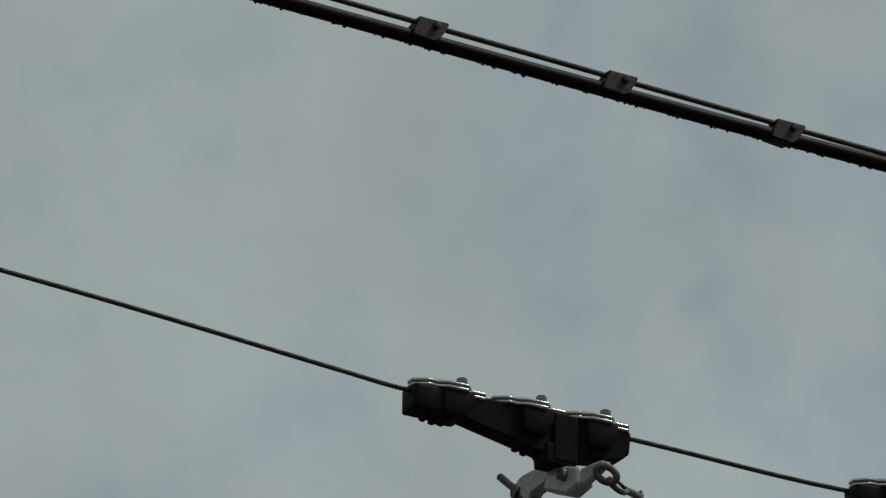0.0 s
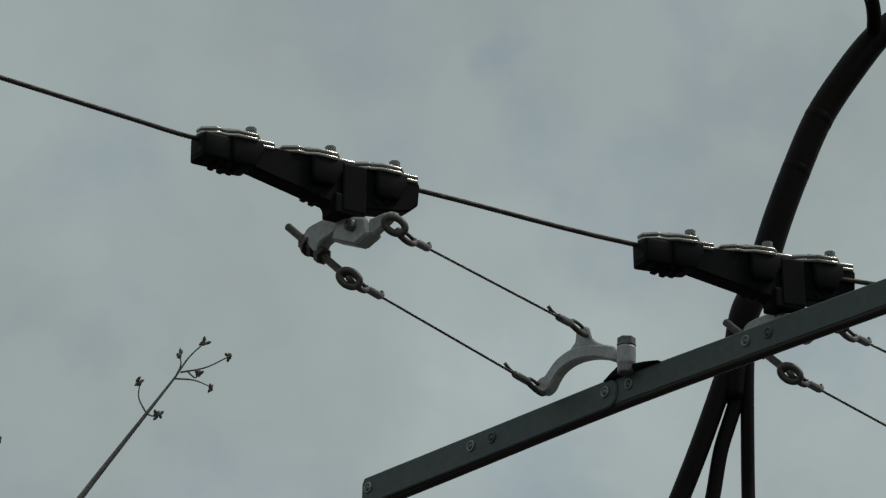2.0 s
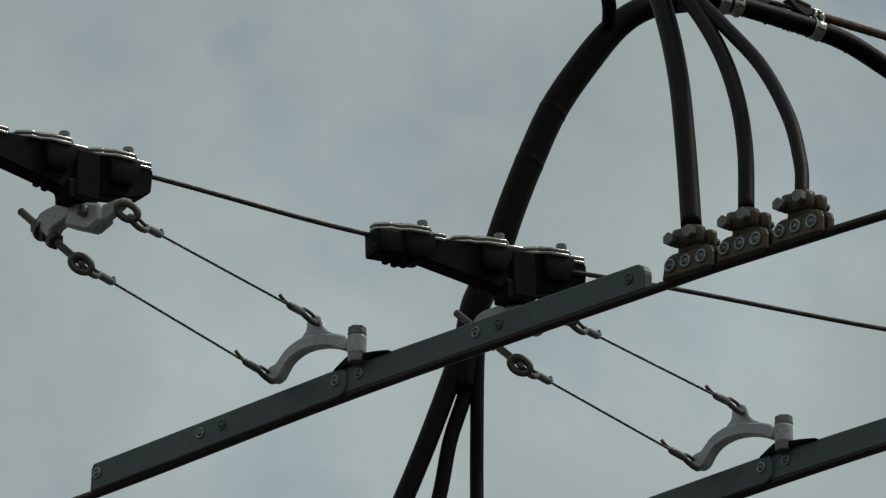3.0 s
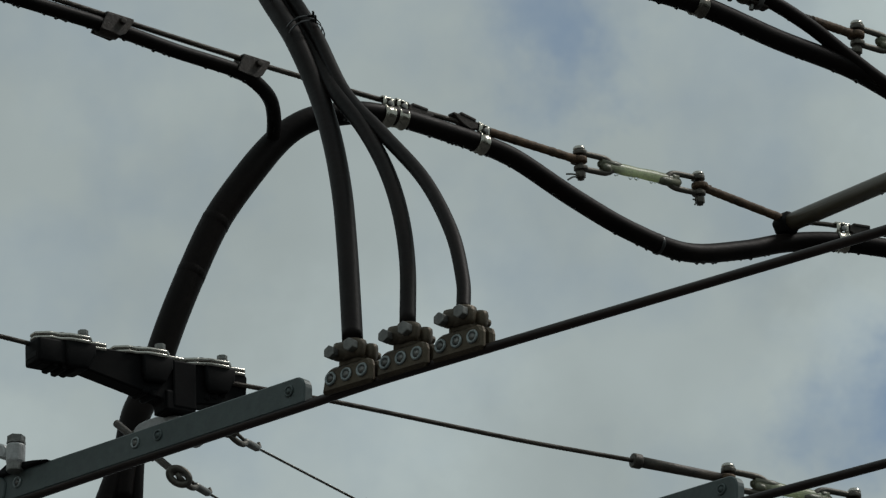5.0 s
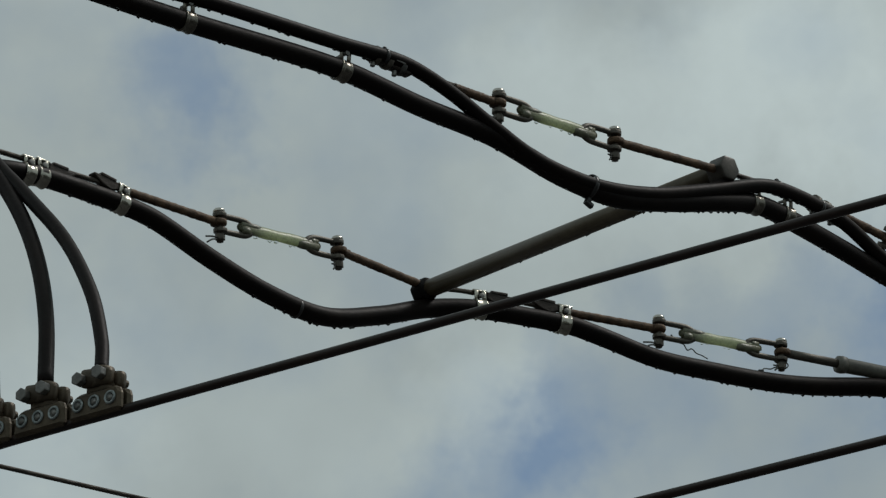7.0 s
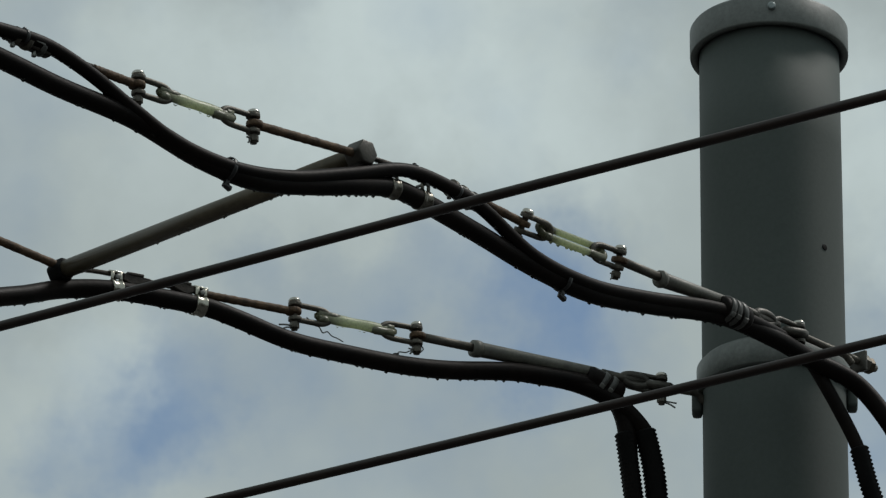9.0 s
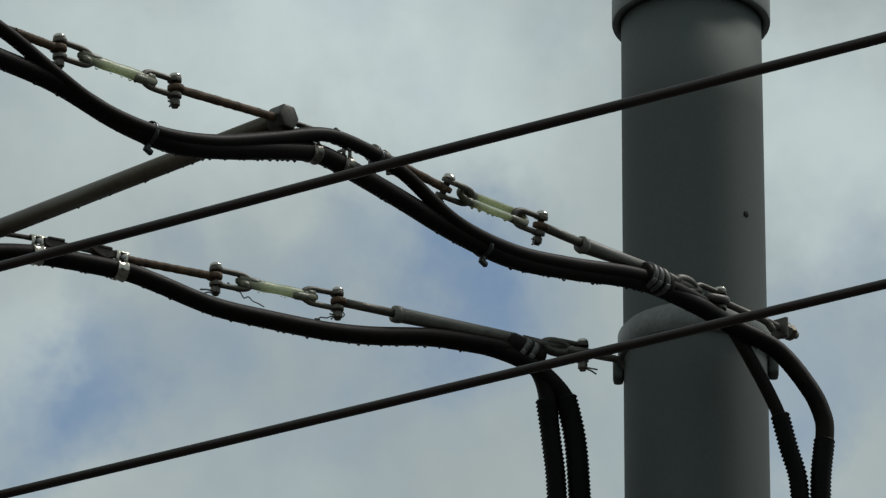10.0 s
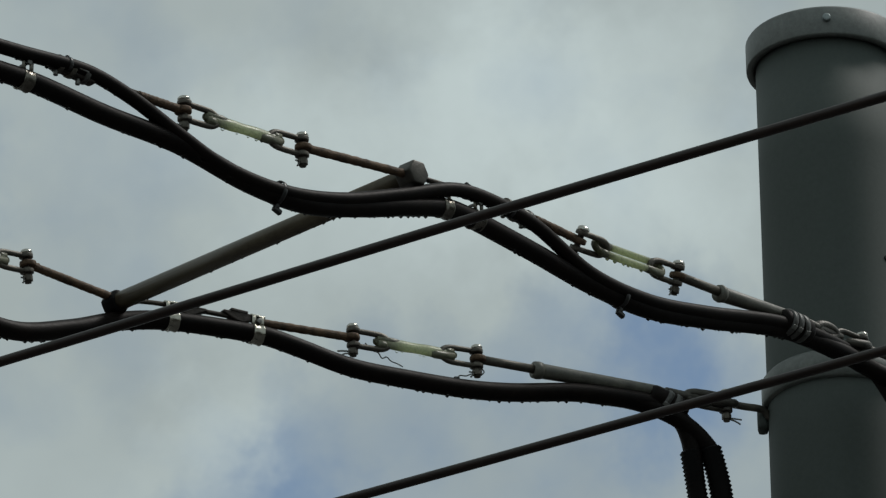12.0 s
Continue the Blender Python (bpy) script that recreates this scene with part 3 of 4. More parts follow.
def build_suspension(shift, twist, pitch, yoke_shift, bracket_shift):
    """A long black clamp insulator on the span wire, with its yoke and two thin ropes down to the bracket on the bar."""
    turn = basis(SPAN_WAY) @ pose(0, 0, 0, 0, pitch, twist).to_3x3()
    ob = thing("suspension_insulator", "long black plastic insulator clamped on the steel span wire", "insulator", I1 + shift,
               "suspension insulators", turn)
    outline = [(-0.066, -0.030), (-0.068, -0.050), (-0.060, -0.058), (-0.040, -0.058), (-0.024, -0.061), (0.006, -0.055), (0.092, -0.072),
               (0.134, -0.081), (0.138, -0.096), (0.187, -0.088), (0.189, -0.079), (0.212, -0.076), (0.236, -0.073), (0.258, -0.067),
               (0.271, -0.056), (0.273, -0.024), (0.255, -0.019), (0.1, -0.019), (-0.054, -0.020)]
    part("body", profile(outline, 0.030, edge=0.0025), PLASTIC, ob, "moulded black plastic body", False)
    part("clamp_block", block((0.046, 0.040, 0.036), pose(-0.044, 0, -0.039), 0.004), PLASTIC, ob)
    for x in (0.0, 0.124, 0.225):
        shoulder = [(-0.024, 0.018), (-0.025, -0.012), (-0.020, -0.024), (0.012, -0.022), (0.019, -0.008), (0.024, 0.000), (0.024, 0.018)]
        part("clamp_block", bevel(profile(shoulder, 0.046, pose(x, 0, -0.036), 0), 0.004, 2), PLASTIC, ob)
    part("hanger_block", merged(block((0.048, 0.036, 0.030), pose(0.162, 0, -0.080), 0.003), block((0.038, 0.038, 0.070), pose(0.168, 0, -0.055), 0.003)), PLASTIC, ob, "", False)
    for x, z in ((-0.038, -0.056), (-0.024, -0.058), (-0.010, -0.057), (0.106, -0.071), (0.119, -0.074), (0.206, -0.065), (0.219, -0.061), (0.232, -0.057)):
        part("rib", block((0.009, 0.034, 0.012), pose(x, 0, z, 0, 12), 0.003), PLASTIC, ob)
    for x0, xb, x1 in ((-0.066, 0.0, 0.046), (0.060, 0.124, 0.172), (0.170, 0.225, 0.271)):
        # two thin plates, one on the other, that widen over the block and step down behind it
        half = [(x0, 0.007), (x0 + 0.018, 0.0185), (xb - 0.032, 0.0185), (xb - 0.018, 0.0250), (xb + 0.013, 0.0250), (xb + 0.021, 0.0170)]
        low = [(xb + 0.019, 0.0165), (x1 - 0.003, 0.0165), (x1, 0.0130)]
        layers = [plate_layer(outline, z, 0.0052) for outline, z0 in ((half, -0.0215), (low, -0.0248)) for z in (z0, z0 + 0.0060)]
        plate = part("clamp_plate", merged(*layers), BRIGHT, ob, "bright stacked clamp plates")
        part("bolt", merged(disc(0.0054, 0.030, pose(xb + 0.008, -0.012, -0.016), 12), disc(0.0088, 0.002, pose(xb + 0.008, -0.012, -0.0075), 16), hexagon(0.0076, 0.0066, pose(xb + 0.008, -0.013, -0.0028))), STEEL, plate, "grey hexagon bolt", False)
        dome = bmesh.new()
        bmesh.ops.create_uvsphere(dome, u_segments=12, v_segments=6, radius=0.0085, matrix=pose(xb - 0.022, -0.006, -0.0095) @ Matrix.Diagonal((1, 1, 0.5, 1)))
        part("rivet", dome, STEEL, plate, "low domed rivet")
    inv = ob.matrix_world.inverted()
    to_yoke = inv @ Matrix.Translation(YOKE + yoke_shift) @ basis(WIRE_WAY).to_4x4()
    to_bracket = inv @ Matrix.Translation(BRACKET + bracket_shift) @ basis(WIRE_WAY).to_4x4()

    def by_yoke(*p):
        return inv @ (Vector(p) + yoke_shift)

    def by_bracket(*p):
        return inv @ (Vector(p) + bracket_shift)

    # cast yoke under the body
    casting = profile(rounded([(-0.0842, 0.0215), (-0.0642, 0.0265), (-0.0330, 0.0263), (-0.0190, 0.0180), (-0.0260, 0.0020), (-0.0540, -0.0044), (-0.0631, -0.0166), (-0.0850, 0.0060)], 3), 0.022, to_yoke, 0.003)
    middle = profile([(-0.0200, 0.0240), (0.0440, 0.0040), (0.0500, -0.0220), (0.0220, -0.0310), (-0.0290, -0.0100), (-0.0220, 0.0080)], 0.028, to_yoke, 0.004)
    arm = profile([(0.0380, 0.0030), (0.0700, 0.0040), (0.0860, 0.0025), (0.0960, -0.0020), (0.0800, -0.0120), (0.0660, -0.0170), (0.0480, -0.0240)], 0.013, to_yoke, 0.003)
    yoke = part("yoke", merged(casting, middle, arm), CAST, ob, "grey cast-metal yoke", False)
    part("bolt", merged(disc(0.0078, 0.044, to_yoke @ pose(0.018, 0, -0.002, 90), 14), hexagon(0.0092, 0.008, to_yoke @ pose(0.018, -0.018, -0.002, 90))), STEEL, yoke)
    # dark threaded eye bolt through the far arm
    e0, e1 = by_yoke(*(-2.468, 10.387, 5.735)), by_yoke(*(-2.371, 10.315, 5.632))
    nuts = [hexagon(0.0125, 0.011, Matrix.Translation(e0.lerp(e1, t)) @ basis(e1 - e0).to_4x4() @ pose(0, 0, 0, 0, 90, 0)) for t in (0.33, 0.47, 0.60)]
    part("eye_bolt", merged(rod([e0, e1], 0.0056, 10), *nuts, disc(0.0155, 0.006, Matrix.Translation(e0.lerp(e1, 0.40)) @ basis(e1 - e0).to_4x4() @ pose(0, 0, 0, 0, 90, 0), 18, 0.001)),
         WIRE, yoke, "dark threaded eye bolt with nuts", False)
    ring_a, ring_b = by_yoke(*(-2.289, 10.253, 5.674)), by_yoke(*(-2.363, 10.308, 5.623))
    tip_a, tip_b = by_bracket(*(-2.142, 10.835, 5.728)), by_bracket(*(-2.213, 10.888, 5.663))
    for ring, tip in ((ring_a, tip_a), (ring_b, tip_b)):
        down = inv.to_3x3() @ Vector((0.004, 0.002, -0.010)) if ring is ring_a else Vector()
        way = (tip - ring - down).normalized()
        flat, lie = inv.to_3x3() @ Vector((0.10, -0.95, -0.20)), inv.to_3x3() @ Vector((0.81, 0.34, -0.47))
        part("ring", loop(bmesh.new(), ring, flat, 0.0098, 0.0050, 1.55, lie), AGED, ob, "oval steel ring")
        rope = part("rope", twisted([ring + down + way * 0.07, tip - way * 0.065], 0.0018, 0.016, 0.003), ROPE_LIGHT, ob, "thin stainless rope")
        for base, d in ((ring + down + way * 0.004, way), (tip - way * 0.002, -way)):
            side = d.cross(Vector((0.25, 0.6, 0.75))).normalized()
            up = side.cross(d)
            eye = spline([base + d * 0.052, base + d * 0.028 + up * 0.0105, base + d * 0.006 + up * 0.0090, base - d * 0.006, base + d * 0.006 - up * 0.0090, base + d * 0.028 - up * 0.0100, base + d * 0.052], 4)
            part("eye", rod(eye, lambda t: 0.0026 if t < 0.45 else 0.0042, 8), AGED, rope)
            part("ferrule", rod([base + d * 0.044, base + d * 0.050, base + d * 0.084, base + d * 0.090], lambda t: 0.0056 if 0.1 < t < 0.9 else 0.0042, 10), STEEL, rope, "crimped steel ferrule")
            part("rope_end", rod(spline([base + d * 0.086, base + d * 0.102 + up * 0.006, base + d * 0.106 + up * 0.014], 3), 0.0026, 8), AGED, rope)
    # bowed bracket that stands on the bar
    arms = merged(profile(rounded([(-0.1703, -0.0058), (-0.1825, 0.0047), (-0.1818, 0.0149), (-0.1703, 0.0198), (-0.1615, 0.0206), (-0.1443, 0.0348), (-0.1283, 0.0417), (-0.1061, 0.0458), (-0.0794, 0.0435), (-0.0565, 0.0380), (-0.0183, 0.0252), (-0.0137, 0.0025), (-0.0412, 0.0137), (-0.0641, 0.0209), (-0.0870, 0.0248), (-0.1061, 0.0251), (-0.1233, 0.0219), (-0.1367, 0.0156), (-0.1463, 0.0065), (-0.1550, -0.0033)], 2), 0.018, to_bracket, 0.0030),
                  profile(rounded([(-0.1157, 0.0444), (-0.1038, 0.0555), (-0.1023, 0.0680), (-0.0966, 0.0746), (-0.0851, 0.0746), (-0.0748, 0.0683), (-0.0699, 0.0559), (-0.0611, 0.0451), (-0.0412, 0.0335), (-0.0565, 0.0314), (-0.0909, 0.0372)], 2), 0.009, to_bracket, 0.0022))
    hub = to_bracket @ Vector((-0.0000, 0.0,  0.0076))
    up = to_bracket.to_3x3() @ Vector((0, 0, 1))
    bracket = part("bracket", merged(arms, disc(0.0135, 0.030, Matrix.Translation(hub), 24, 0.004)), CAST, ob, "bowed grey cast-metal bracket", False)
    part("bolt", merged(disc(0.0125, 0.024, Matrix.Translation(hub - up * 0.014), 18, 0.002), disc(0.0135, 0.003, Matrix.Translation(hub + up * 0.0165), 18),
                        hexagon(0.0130, 0.011, Matrix.Translation(hub + up * 0.0215))), STEEL, bracket, "hexagon bolt through the bracket", False)
    return ob


build_suspension(Vector(), 0.0, 0.0, Vector(), Vector())
build_suspension(MODULE, -3.0, -3.0, MODULE + Vector((0.010, -0.012, 0)), BAR_MODULE + Vector((0.0, 0.004, 0)))


# ---- feeder terminals on the contact wire ----
def build_terminal(x):
    along = Vector((1, A_SLOPE, 0)).normalized()
    ob = thing("feeder_terminal", "brown patinated bronze feeder clamp with three bolts on the contact wire", "cable clamp",
               wire_a(x), "feeder terminals", basis(along))
    pts = [(-0.045, -0.010), (0.045, -0.010), (0.045, 0.018), (0.039, 0.026), (-0.030, 0.026), (-0.040, 0.019)]
    for y in (-0.0085, 0.0065):
        cheek = part("cheek_plate", profile(pts, 0.012, pose(0 if y < 0 else 0.004, y, 0.004), 0.004), BRONZE, ob, "", False)
        if y < 0:
            for bx in (-0.027, 0.001, 0.029):
                ring, core = bolt_face((bx, -0.0150, 0.013), (0, -1, 0), 0.0098)
                part("bolt", ring, ZINC, cheek, "pale zinc bolt")
                part("bolt_core", core, STEEL, cheek)
    part("neck", block((0.040, 0.022, 0.016), pose(0.002, 0.0, 0.034), 0.005), BRONZE, ob)
    jaw = part("cable_jaw", merged(block((0.052, 0.016, 0.026), pose(0.0, -0.009, 0.049, 0, 6), 0.007), block((0.050, 0.016, 0.026), pose(0.006, 0.010, 0.048, 0, 6), 0.007),
                                   disc(0.0165, 0.030, pose(0.002, 0, 0.050), 18, 0.004)), BRONZE, ob, "bronze cable jaw")
    for bx in (-0.021, 0.014):
        bz = 0.047 + 0.08 * (bx + 0.02)
        part("bolt_head", hexagon(0.0098, 0.011, pose(bx, -0.022, bz, 90, 0, 0), 0.0015), STEEL, jaw, "worn grey hexagon head", False)
        part("bolt", merged(disc(0.0058, 0.060, pose(bx, 0.004, bz, 90), 12),
                            hexagon(0.0088, 0.008, pose(bx, 0.022, bz, 90, 0, 20), 0.001)), BRONZE, jaw, "", False)
    return ob


terminal = build_terminal(-1.540)
for x in (-1.459, -1.377):
    copy_thing(terminal, Matrix.Translation(wire_a(x) - wire_a(-1.540)) @ terminal.matrix_world)

# ---- feeder cables ----
DROPS = {"count": 0}


def cable(points, radius, label, mat=RUBBER, wet=True, name="feeder_cable", steps=7, group="feeder cables"):
    ob = thing(name, label, "cable", group=group)
    line = spline(points, steps)
    part("sheath", rod(line, radius, 16), mat, ob)
    if wet:
        DROPS["count"] += 1
        d = part("rain_drop", drops(line, radius, DROPS["count"]), WATER, ob, "hanging rain drops")
        tagged(d, kind="stuff")
    return ob


# heavy feeder that leaves the arch, sags to the strut and on to the pole
FEEDER_1 = [(-1.760, 11.712, 6.562), (-1.733, 11.727, 6.567), (-1.708, 11.751, 6.572), (-1.679, 11.780, 6.576), (-1.575, 11.888, 6.575), (-1.523, 11.941, 6.567), (-1.444, 12.023, 6.534), (-1.364, 12.105, 6.508), (-1.283, 12.188, 6.501), (-1.202, 12.272, 6.535), (-1.135, 12.341, 6.573), (-1.055, 12.392, 6.591), (-0.920, 12.476, 6.596), (-0.868, 12.509, 6.588), (-0.780, 12.563, 6.569), (-0.691, 12.619, 6.567), (-0.602, 12.674, 6.569), (-0.531, 12.719, 6.578), (-0.440, 12.775, 6.597), (-0.386, 12.809, 6.603), (-0.305, 12.859, 6.604), (-0.264, 12.885, 6.588)]
DOWN_1 = [(-0.246, 12.896, 6.548), (-0.239, 12.901, 6.470), (-0.230, 12.907, 6.391), (-0.223, 12.912, 6.2), (-0.21, 12.92, 5.9), (-0.17, 12.95, 5.6), (-0.10, 12.98, 5.5)]
DOWN_2 = [(-0.410, 12.794, 6.600), (-0.330, 12.844, 6.602), (-0.260, 12.880, 6.580), (-0.212, 12.903, 6.532), (-0.200, 12.911, 6.473), (-0.193, 12.915, 6.393), (-0.185, 12.92, 6.2), (-0.18, 12.93, 5.9), (-0.14, 12.96, 5.6), (-0.08, 12.98, 5.5)]
cable(FEEDER_1 + DOWN_1, 0.0155, "thick black rubber feeder cable, wet, slung beneath the span rope")
cable(DOWN_2, 0.0145, "black rubber cable branching down into a ribbed conduit beside the pole", wet=False)

FEEDER_2 = [(-3.9, 8.62, 6.60), (-2.6, 9.92, 6.57), (-1.90, 10.62, 6.550), (-1.531, 10.988, 6.544), (-1.390, 11.129, 6.546), (-1.185, 11.334, 6.556), (-1.068, 11.451, 6.541), (-0.966, 11.553, 6.533), (-0.870, 11.649, 6.507), (-0.789, 11.730, 6.503), (-0.707, 11.812, 6.529), (-0.646, 11.873, 6.554), (-0.591, 11.937, 6.576), (-0.557, 11.979, 6.577), (-0.465, 12.094, 6.564), (-0.379, 12.201, 6.549), (-0.292, 12.308, 6.547), (-0.204, 12.418, 6.571), (-0.087, 12.563, 6.609), (0.005, 12.677, 6.611), (0.060, 12.746, 6.603)]
RIGHT_2 = [(0.134, 12.790, 6.577), (0.189, 12.807, 6.512), (0.209, 12.813, 6.465), (0.210, 12.813, 6.430), (0.203, 12.811, 6.354), (0.20, 12.82, 6.1), (0.19, 12.85, 5.85), (0.15, 12.92, 5.6), (0.08, 12.97, 5.5)]
cable(FEEDER_2 + RIGHT_2, 0.0155, "thick black rubber feeder cable, wet, passing in front of the pole")
BRANCH_2 = [(-3.9, 8.61, 6.645), (-2.6, 9.91, 6.615), (-1.90, 10.61, 6.590), (-1.450, 11.057, 6.578), (-1.338, 11.169, 6.586), (-1.185, 11.322, 6.592), (-1.092, 11.415, 6.597), (-1.029, 11.478, 6.578), (-0.965, 11.542, 6.544), (-0.901, 11.606, 6.515), (-0.820, 11.687, 6.507), (-0.739, 11.768, 6.525), (-0.658, 11.849, 6.563), (-0.591, 11.920, 6.600), (-0.557, 11.961, 6.612), (-0.507, 12.024, 6.613), (-0.456, 12.087, 6.602), (-0.378, 12.184, 6.561), (-0.292, 12.291, 6.555), (-0.203, 12.401, 6.576), (-0.087, 12.546, 6.613)]
RIGHT_1 = [(0.005, 12.677, 6.621), (0.051, 12.765, 6.618), (0.088, 12.776, 6.560), (0.133, 12.790, 6.471), (0.151, 12.795, 6.409), (0.167, 12.800, 6.350), (0.18, 12.81, 6.1), (0.17, 12.85, 5.85), (0.13, 12.92, 5.6), (0.06, 12.97, 5.5)]
cable(BRANCH_2 + RIGHT_1, 0.0112, "thinner black rubber cable weaving over the thick feeder")

# the arch: three cables strapped into one hose, dropping behind the runner bar
ARCH = [(-1.632, 11.830, 6.576), (-1.683, 11.797, 6.582), (-1.716, 11.792, 6.587), (-1.766, 11.767, 6.581), (-1.818, 11.739, 6.561), (-1.862, 11.717, 6.520), (-1.909, 11.693, 6.446), (-1.949, 11.674, 6.370), (-1.981, 11.658, 6.281), (-2.008, 11.643, 6.193), (-2.036, 11.629, 6.088), (-2.054, 11.621, 6.038), (-2.064, 11.617, 5.985), (-2.070, 11.614, 5.90)]
arch = cable(ARCH, lambda t: 0.0146 + 0.0079 * min(1, max(0, (t - 0.10) * 3)) - 0.006 * max(0, (t - 0.84) / 0.16), "stout black hose of bundled cables arching behind the runner bar", wet=False, name="cable_arch")
for t, r in ((7, 0.0228), (8, 0.0228)):
    p, q = Vector(ARCH[t]), Vector(ARCH[t + 1])
    d = (q - p).normalized()
    part("binding", tube(bmesh.new(), [p - d * 0.009, p - d * 0.006, p + d * 0.006, p + d * 0.009], lambda t: r if 0.2 < t < 0.8 else r - 0.0012, 16, caps=False), RUBBER, arch, "tape binding round the bundle")
for pts, r in (([(-2.050, 11.625, 6.07), (-2.073, 11.613, 5.967), (-2.111, 11.594, 5.836), (-2.142, 11.579, 5.741), (-2.19, 11.55, 5.60)], 0.0155),
               ([(-2.050, 11.630, 6.07), (-2.063, 11.618, 5.914), (-2.086, 11.607, 5.821), (-2.097, 11.601, 5.746), (-2.12, 11.58, 5.60)], 0.0115),
               ([(-2.046, 11.640, 6.07), (-2.049, 11.625, 5.961), (-2.049, 11.625, 5.844), (-2.048, 11.626, 5.752), (-2.04, 11.60, 5.60)], 0.0105)):
    cable(pts, r, "black cable fanning out of the bundled arch", wet=False, group="fanned cables")

# cable that comes along the span rope from the far side and bends into the arch
cable([(-5.0, 8.40, 6.60), (-3.4, 10.02, 6.58), (-2.336, 11.104, 6.570), (-2.070, 11.377, 6.572), (-1.982, 11.469, 6.568), (-1.900, 11.553, 6.567), (-1.871, 11.590, 6.556), (-1.860, 11.640, 6.545), (-1.868, 11.700, 6.516), (-1.890, 11.703, 6.470), (-1.925, 11.686, 6.405), (-1.955, 11.671, 6.345)],
      0.0112, "black cable tied under the span rope, bending into the arch")

# three droppers from the tied bundle to the terminals
K_TOP = [(-1.850, 10.72, 6.565), (-1.830, 10.88, 6.575), (-1.790, 11.006, 6.521), (-1.735, 10.909, 6.405), (-1.681, 10.817, 6.298)]
DROPPERS = [([(-1.654, 10.738, 6.189), (-1.617, 10.655, 6.076), (-1.588, 10.573, 5.957), (-1.568, 10.500, 5.843), (-1.553, 10.439, 5.744), (-1.542, 10.392, 5.667)], 0.0146, (-0.018, 0.0, 0.0)),
            ([(-1.620, 10.704, 6.165), (-1.567, 10.621, 6.073), (-1.522, 10.540, 5.975), (-1.491, 10.470, 5.879), (-1.471, 10.405, 5.778), (-1.460, 10.339, 5.664)], 0.0113, (-0.001, 0.016, 0.004)),
            ([(-1.604, 10.693, 6.156), (-1.532, 10.588, 6.046), (-1.460, 10.483, 5.933), (-1.408, 10.386, 5.814), (-1.383, 10.318, 5.716), (-1.378, 10.286, 5.662)], 0.0098, (0.014, -0.006, 0.003))]
for pts, r, off in DROPPERS:
    cable([Vector(p) + Vector(off) for p in K_TOP] + pts, r, "black dropper cable from the tied bundle to a terminal", wet=False, name="dropper_cable", group="dropper cables")


def tie_band(where, along, radius, name="cable_tie", label="black nylon cable tie round the cables", mat=TIE, tail=0.02, width=0.004, lock=0.008):
    ob = thing(name, label, "cable tie", where, "cable ties", basis(along))
    part("band", tube(bmesh.new(), [(-width, 0, 0), (-width * 0.8, 0, 0), (width * 0.8, 0, 0), (width, 0, 0)], lambda t: radius if 0.2 < t < 0.8 else radius - 0.0012, 18, caps=False), mat, ob)
    part("lock", merged(block((lock, lock, lock * 0.7), pose(0, 0, radius + lock * 0.2), 0.001), block((0.004, 0.003, tail), pose(0.002, 0.004, radius + tail * 0.3, 20), 0.0006)), mat, ob)
    return ob


tie_band(K_TOP[-1], Vector(K_TOP[-1]) - Vector(K_TOP[-2]), 0.0275, width=0.0018, tail=0.012, lock=0.006)
tie_band(Vector(K_TOP[-1]) + Vector((-0.006, 0.012, 0.014)), (0.35, -0.6, -0.9), 0.0275, width=0.0018, tail=0.012, lock=0.006)


def hanging_tie(where, along, radius):
    """A tie with its lock hanging under the cables."""
    ob = thing("cable_tie", "black nylon cable tie with its lock hanging under the cable", "cable tie", where, "cable ties", basis(along))
    part("band", tube(bmesh.new(), [(-0.004, 0, 0), (-0.0032, 0, 0), (0.0032, 0, 0), (0.004, 0, 0)], lambda t: radius if 0.2 < t < 0.8 else radius - 0.0014, 18, caps=False), TIE, ob)
    part("lock", merged(block((0.008, 0.009, 0.010), pose(0, 0, -radius - 0.003), 0.002), block((0.016, 0.008, 0.008), pose(0.002, 0, -radius - 0.009, 0, 15), 0.002)), TIE, ob)


hanging_tie((-0.829, 11.690, 6.506), (1, 1, -0.2), 0.0198)
hanging_tie((-0.335, 12.254, 6.547), (0.6, 0.75, -0.1), 0.0192)
for p, d, r in (((-1.117, 11.390, 6.597), (1, 1, 0), 0.0125), ((-0.558, 11.963, 6.613), (1, 1.2, 0), 0.0125), ((-0.495, 12.039, 6.611), (1, 1.2, -0.2), 0.0125),
                ((-1.322, 12.148, 6.499), (1, 1, -0.1), 0.0163)):
    tie_band(p, d, r, tail=0.005, lock=0.005, width=0.003)

# ---- span ropes that carry the feeders ----
ROPE_A, ROPE_B = (0.697, 0.717, 0.0), (0.848, 0.530, 0.0)


def line_thing(name, label, category, pieces):
    ob = thing(name, label, category)
    for pname, pts, r, mat, note in pieces:
        if pname == "rope":
            bm = twisted(pts, r)
        elif mat is RUST:
            # flaking rust makes the rod uneven
            rng = random.Random(note + str(round(pts[0][0], 3)))
            swell = [rng.uniform(0.93, 1.05) for _ in range(41)]
            a, c = Vector(pts[0]), Vector(pts[-1])
            bm = rod([a.lerp(c, k / 40) for k in range(41)], lambda t: r * swell[round(t * 40)], 12)
        else:
            bm = rod(spline(pts, 4), r, 12)
        part(pname, bm, mat, ob, note)
    return ob


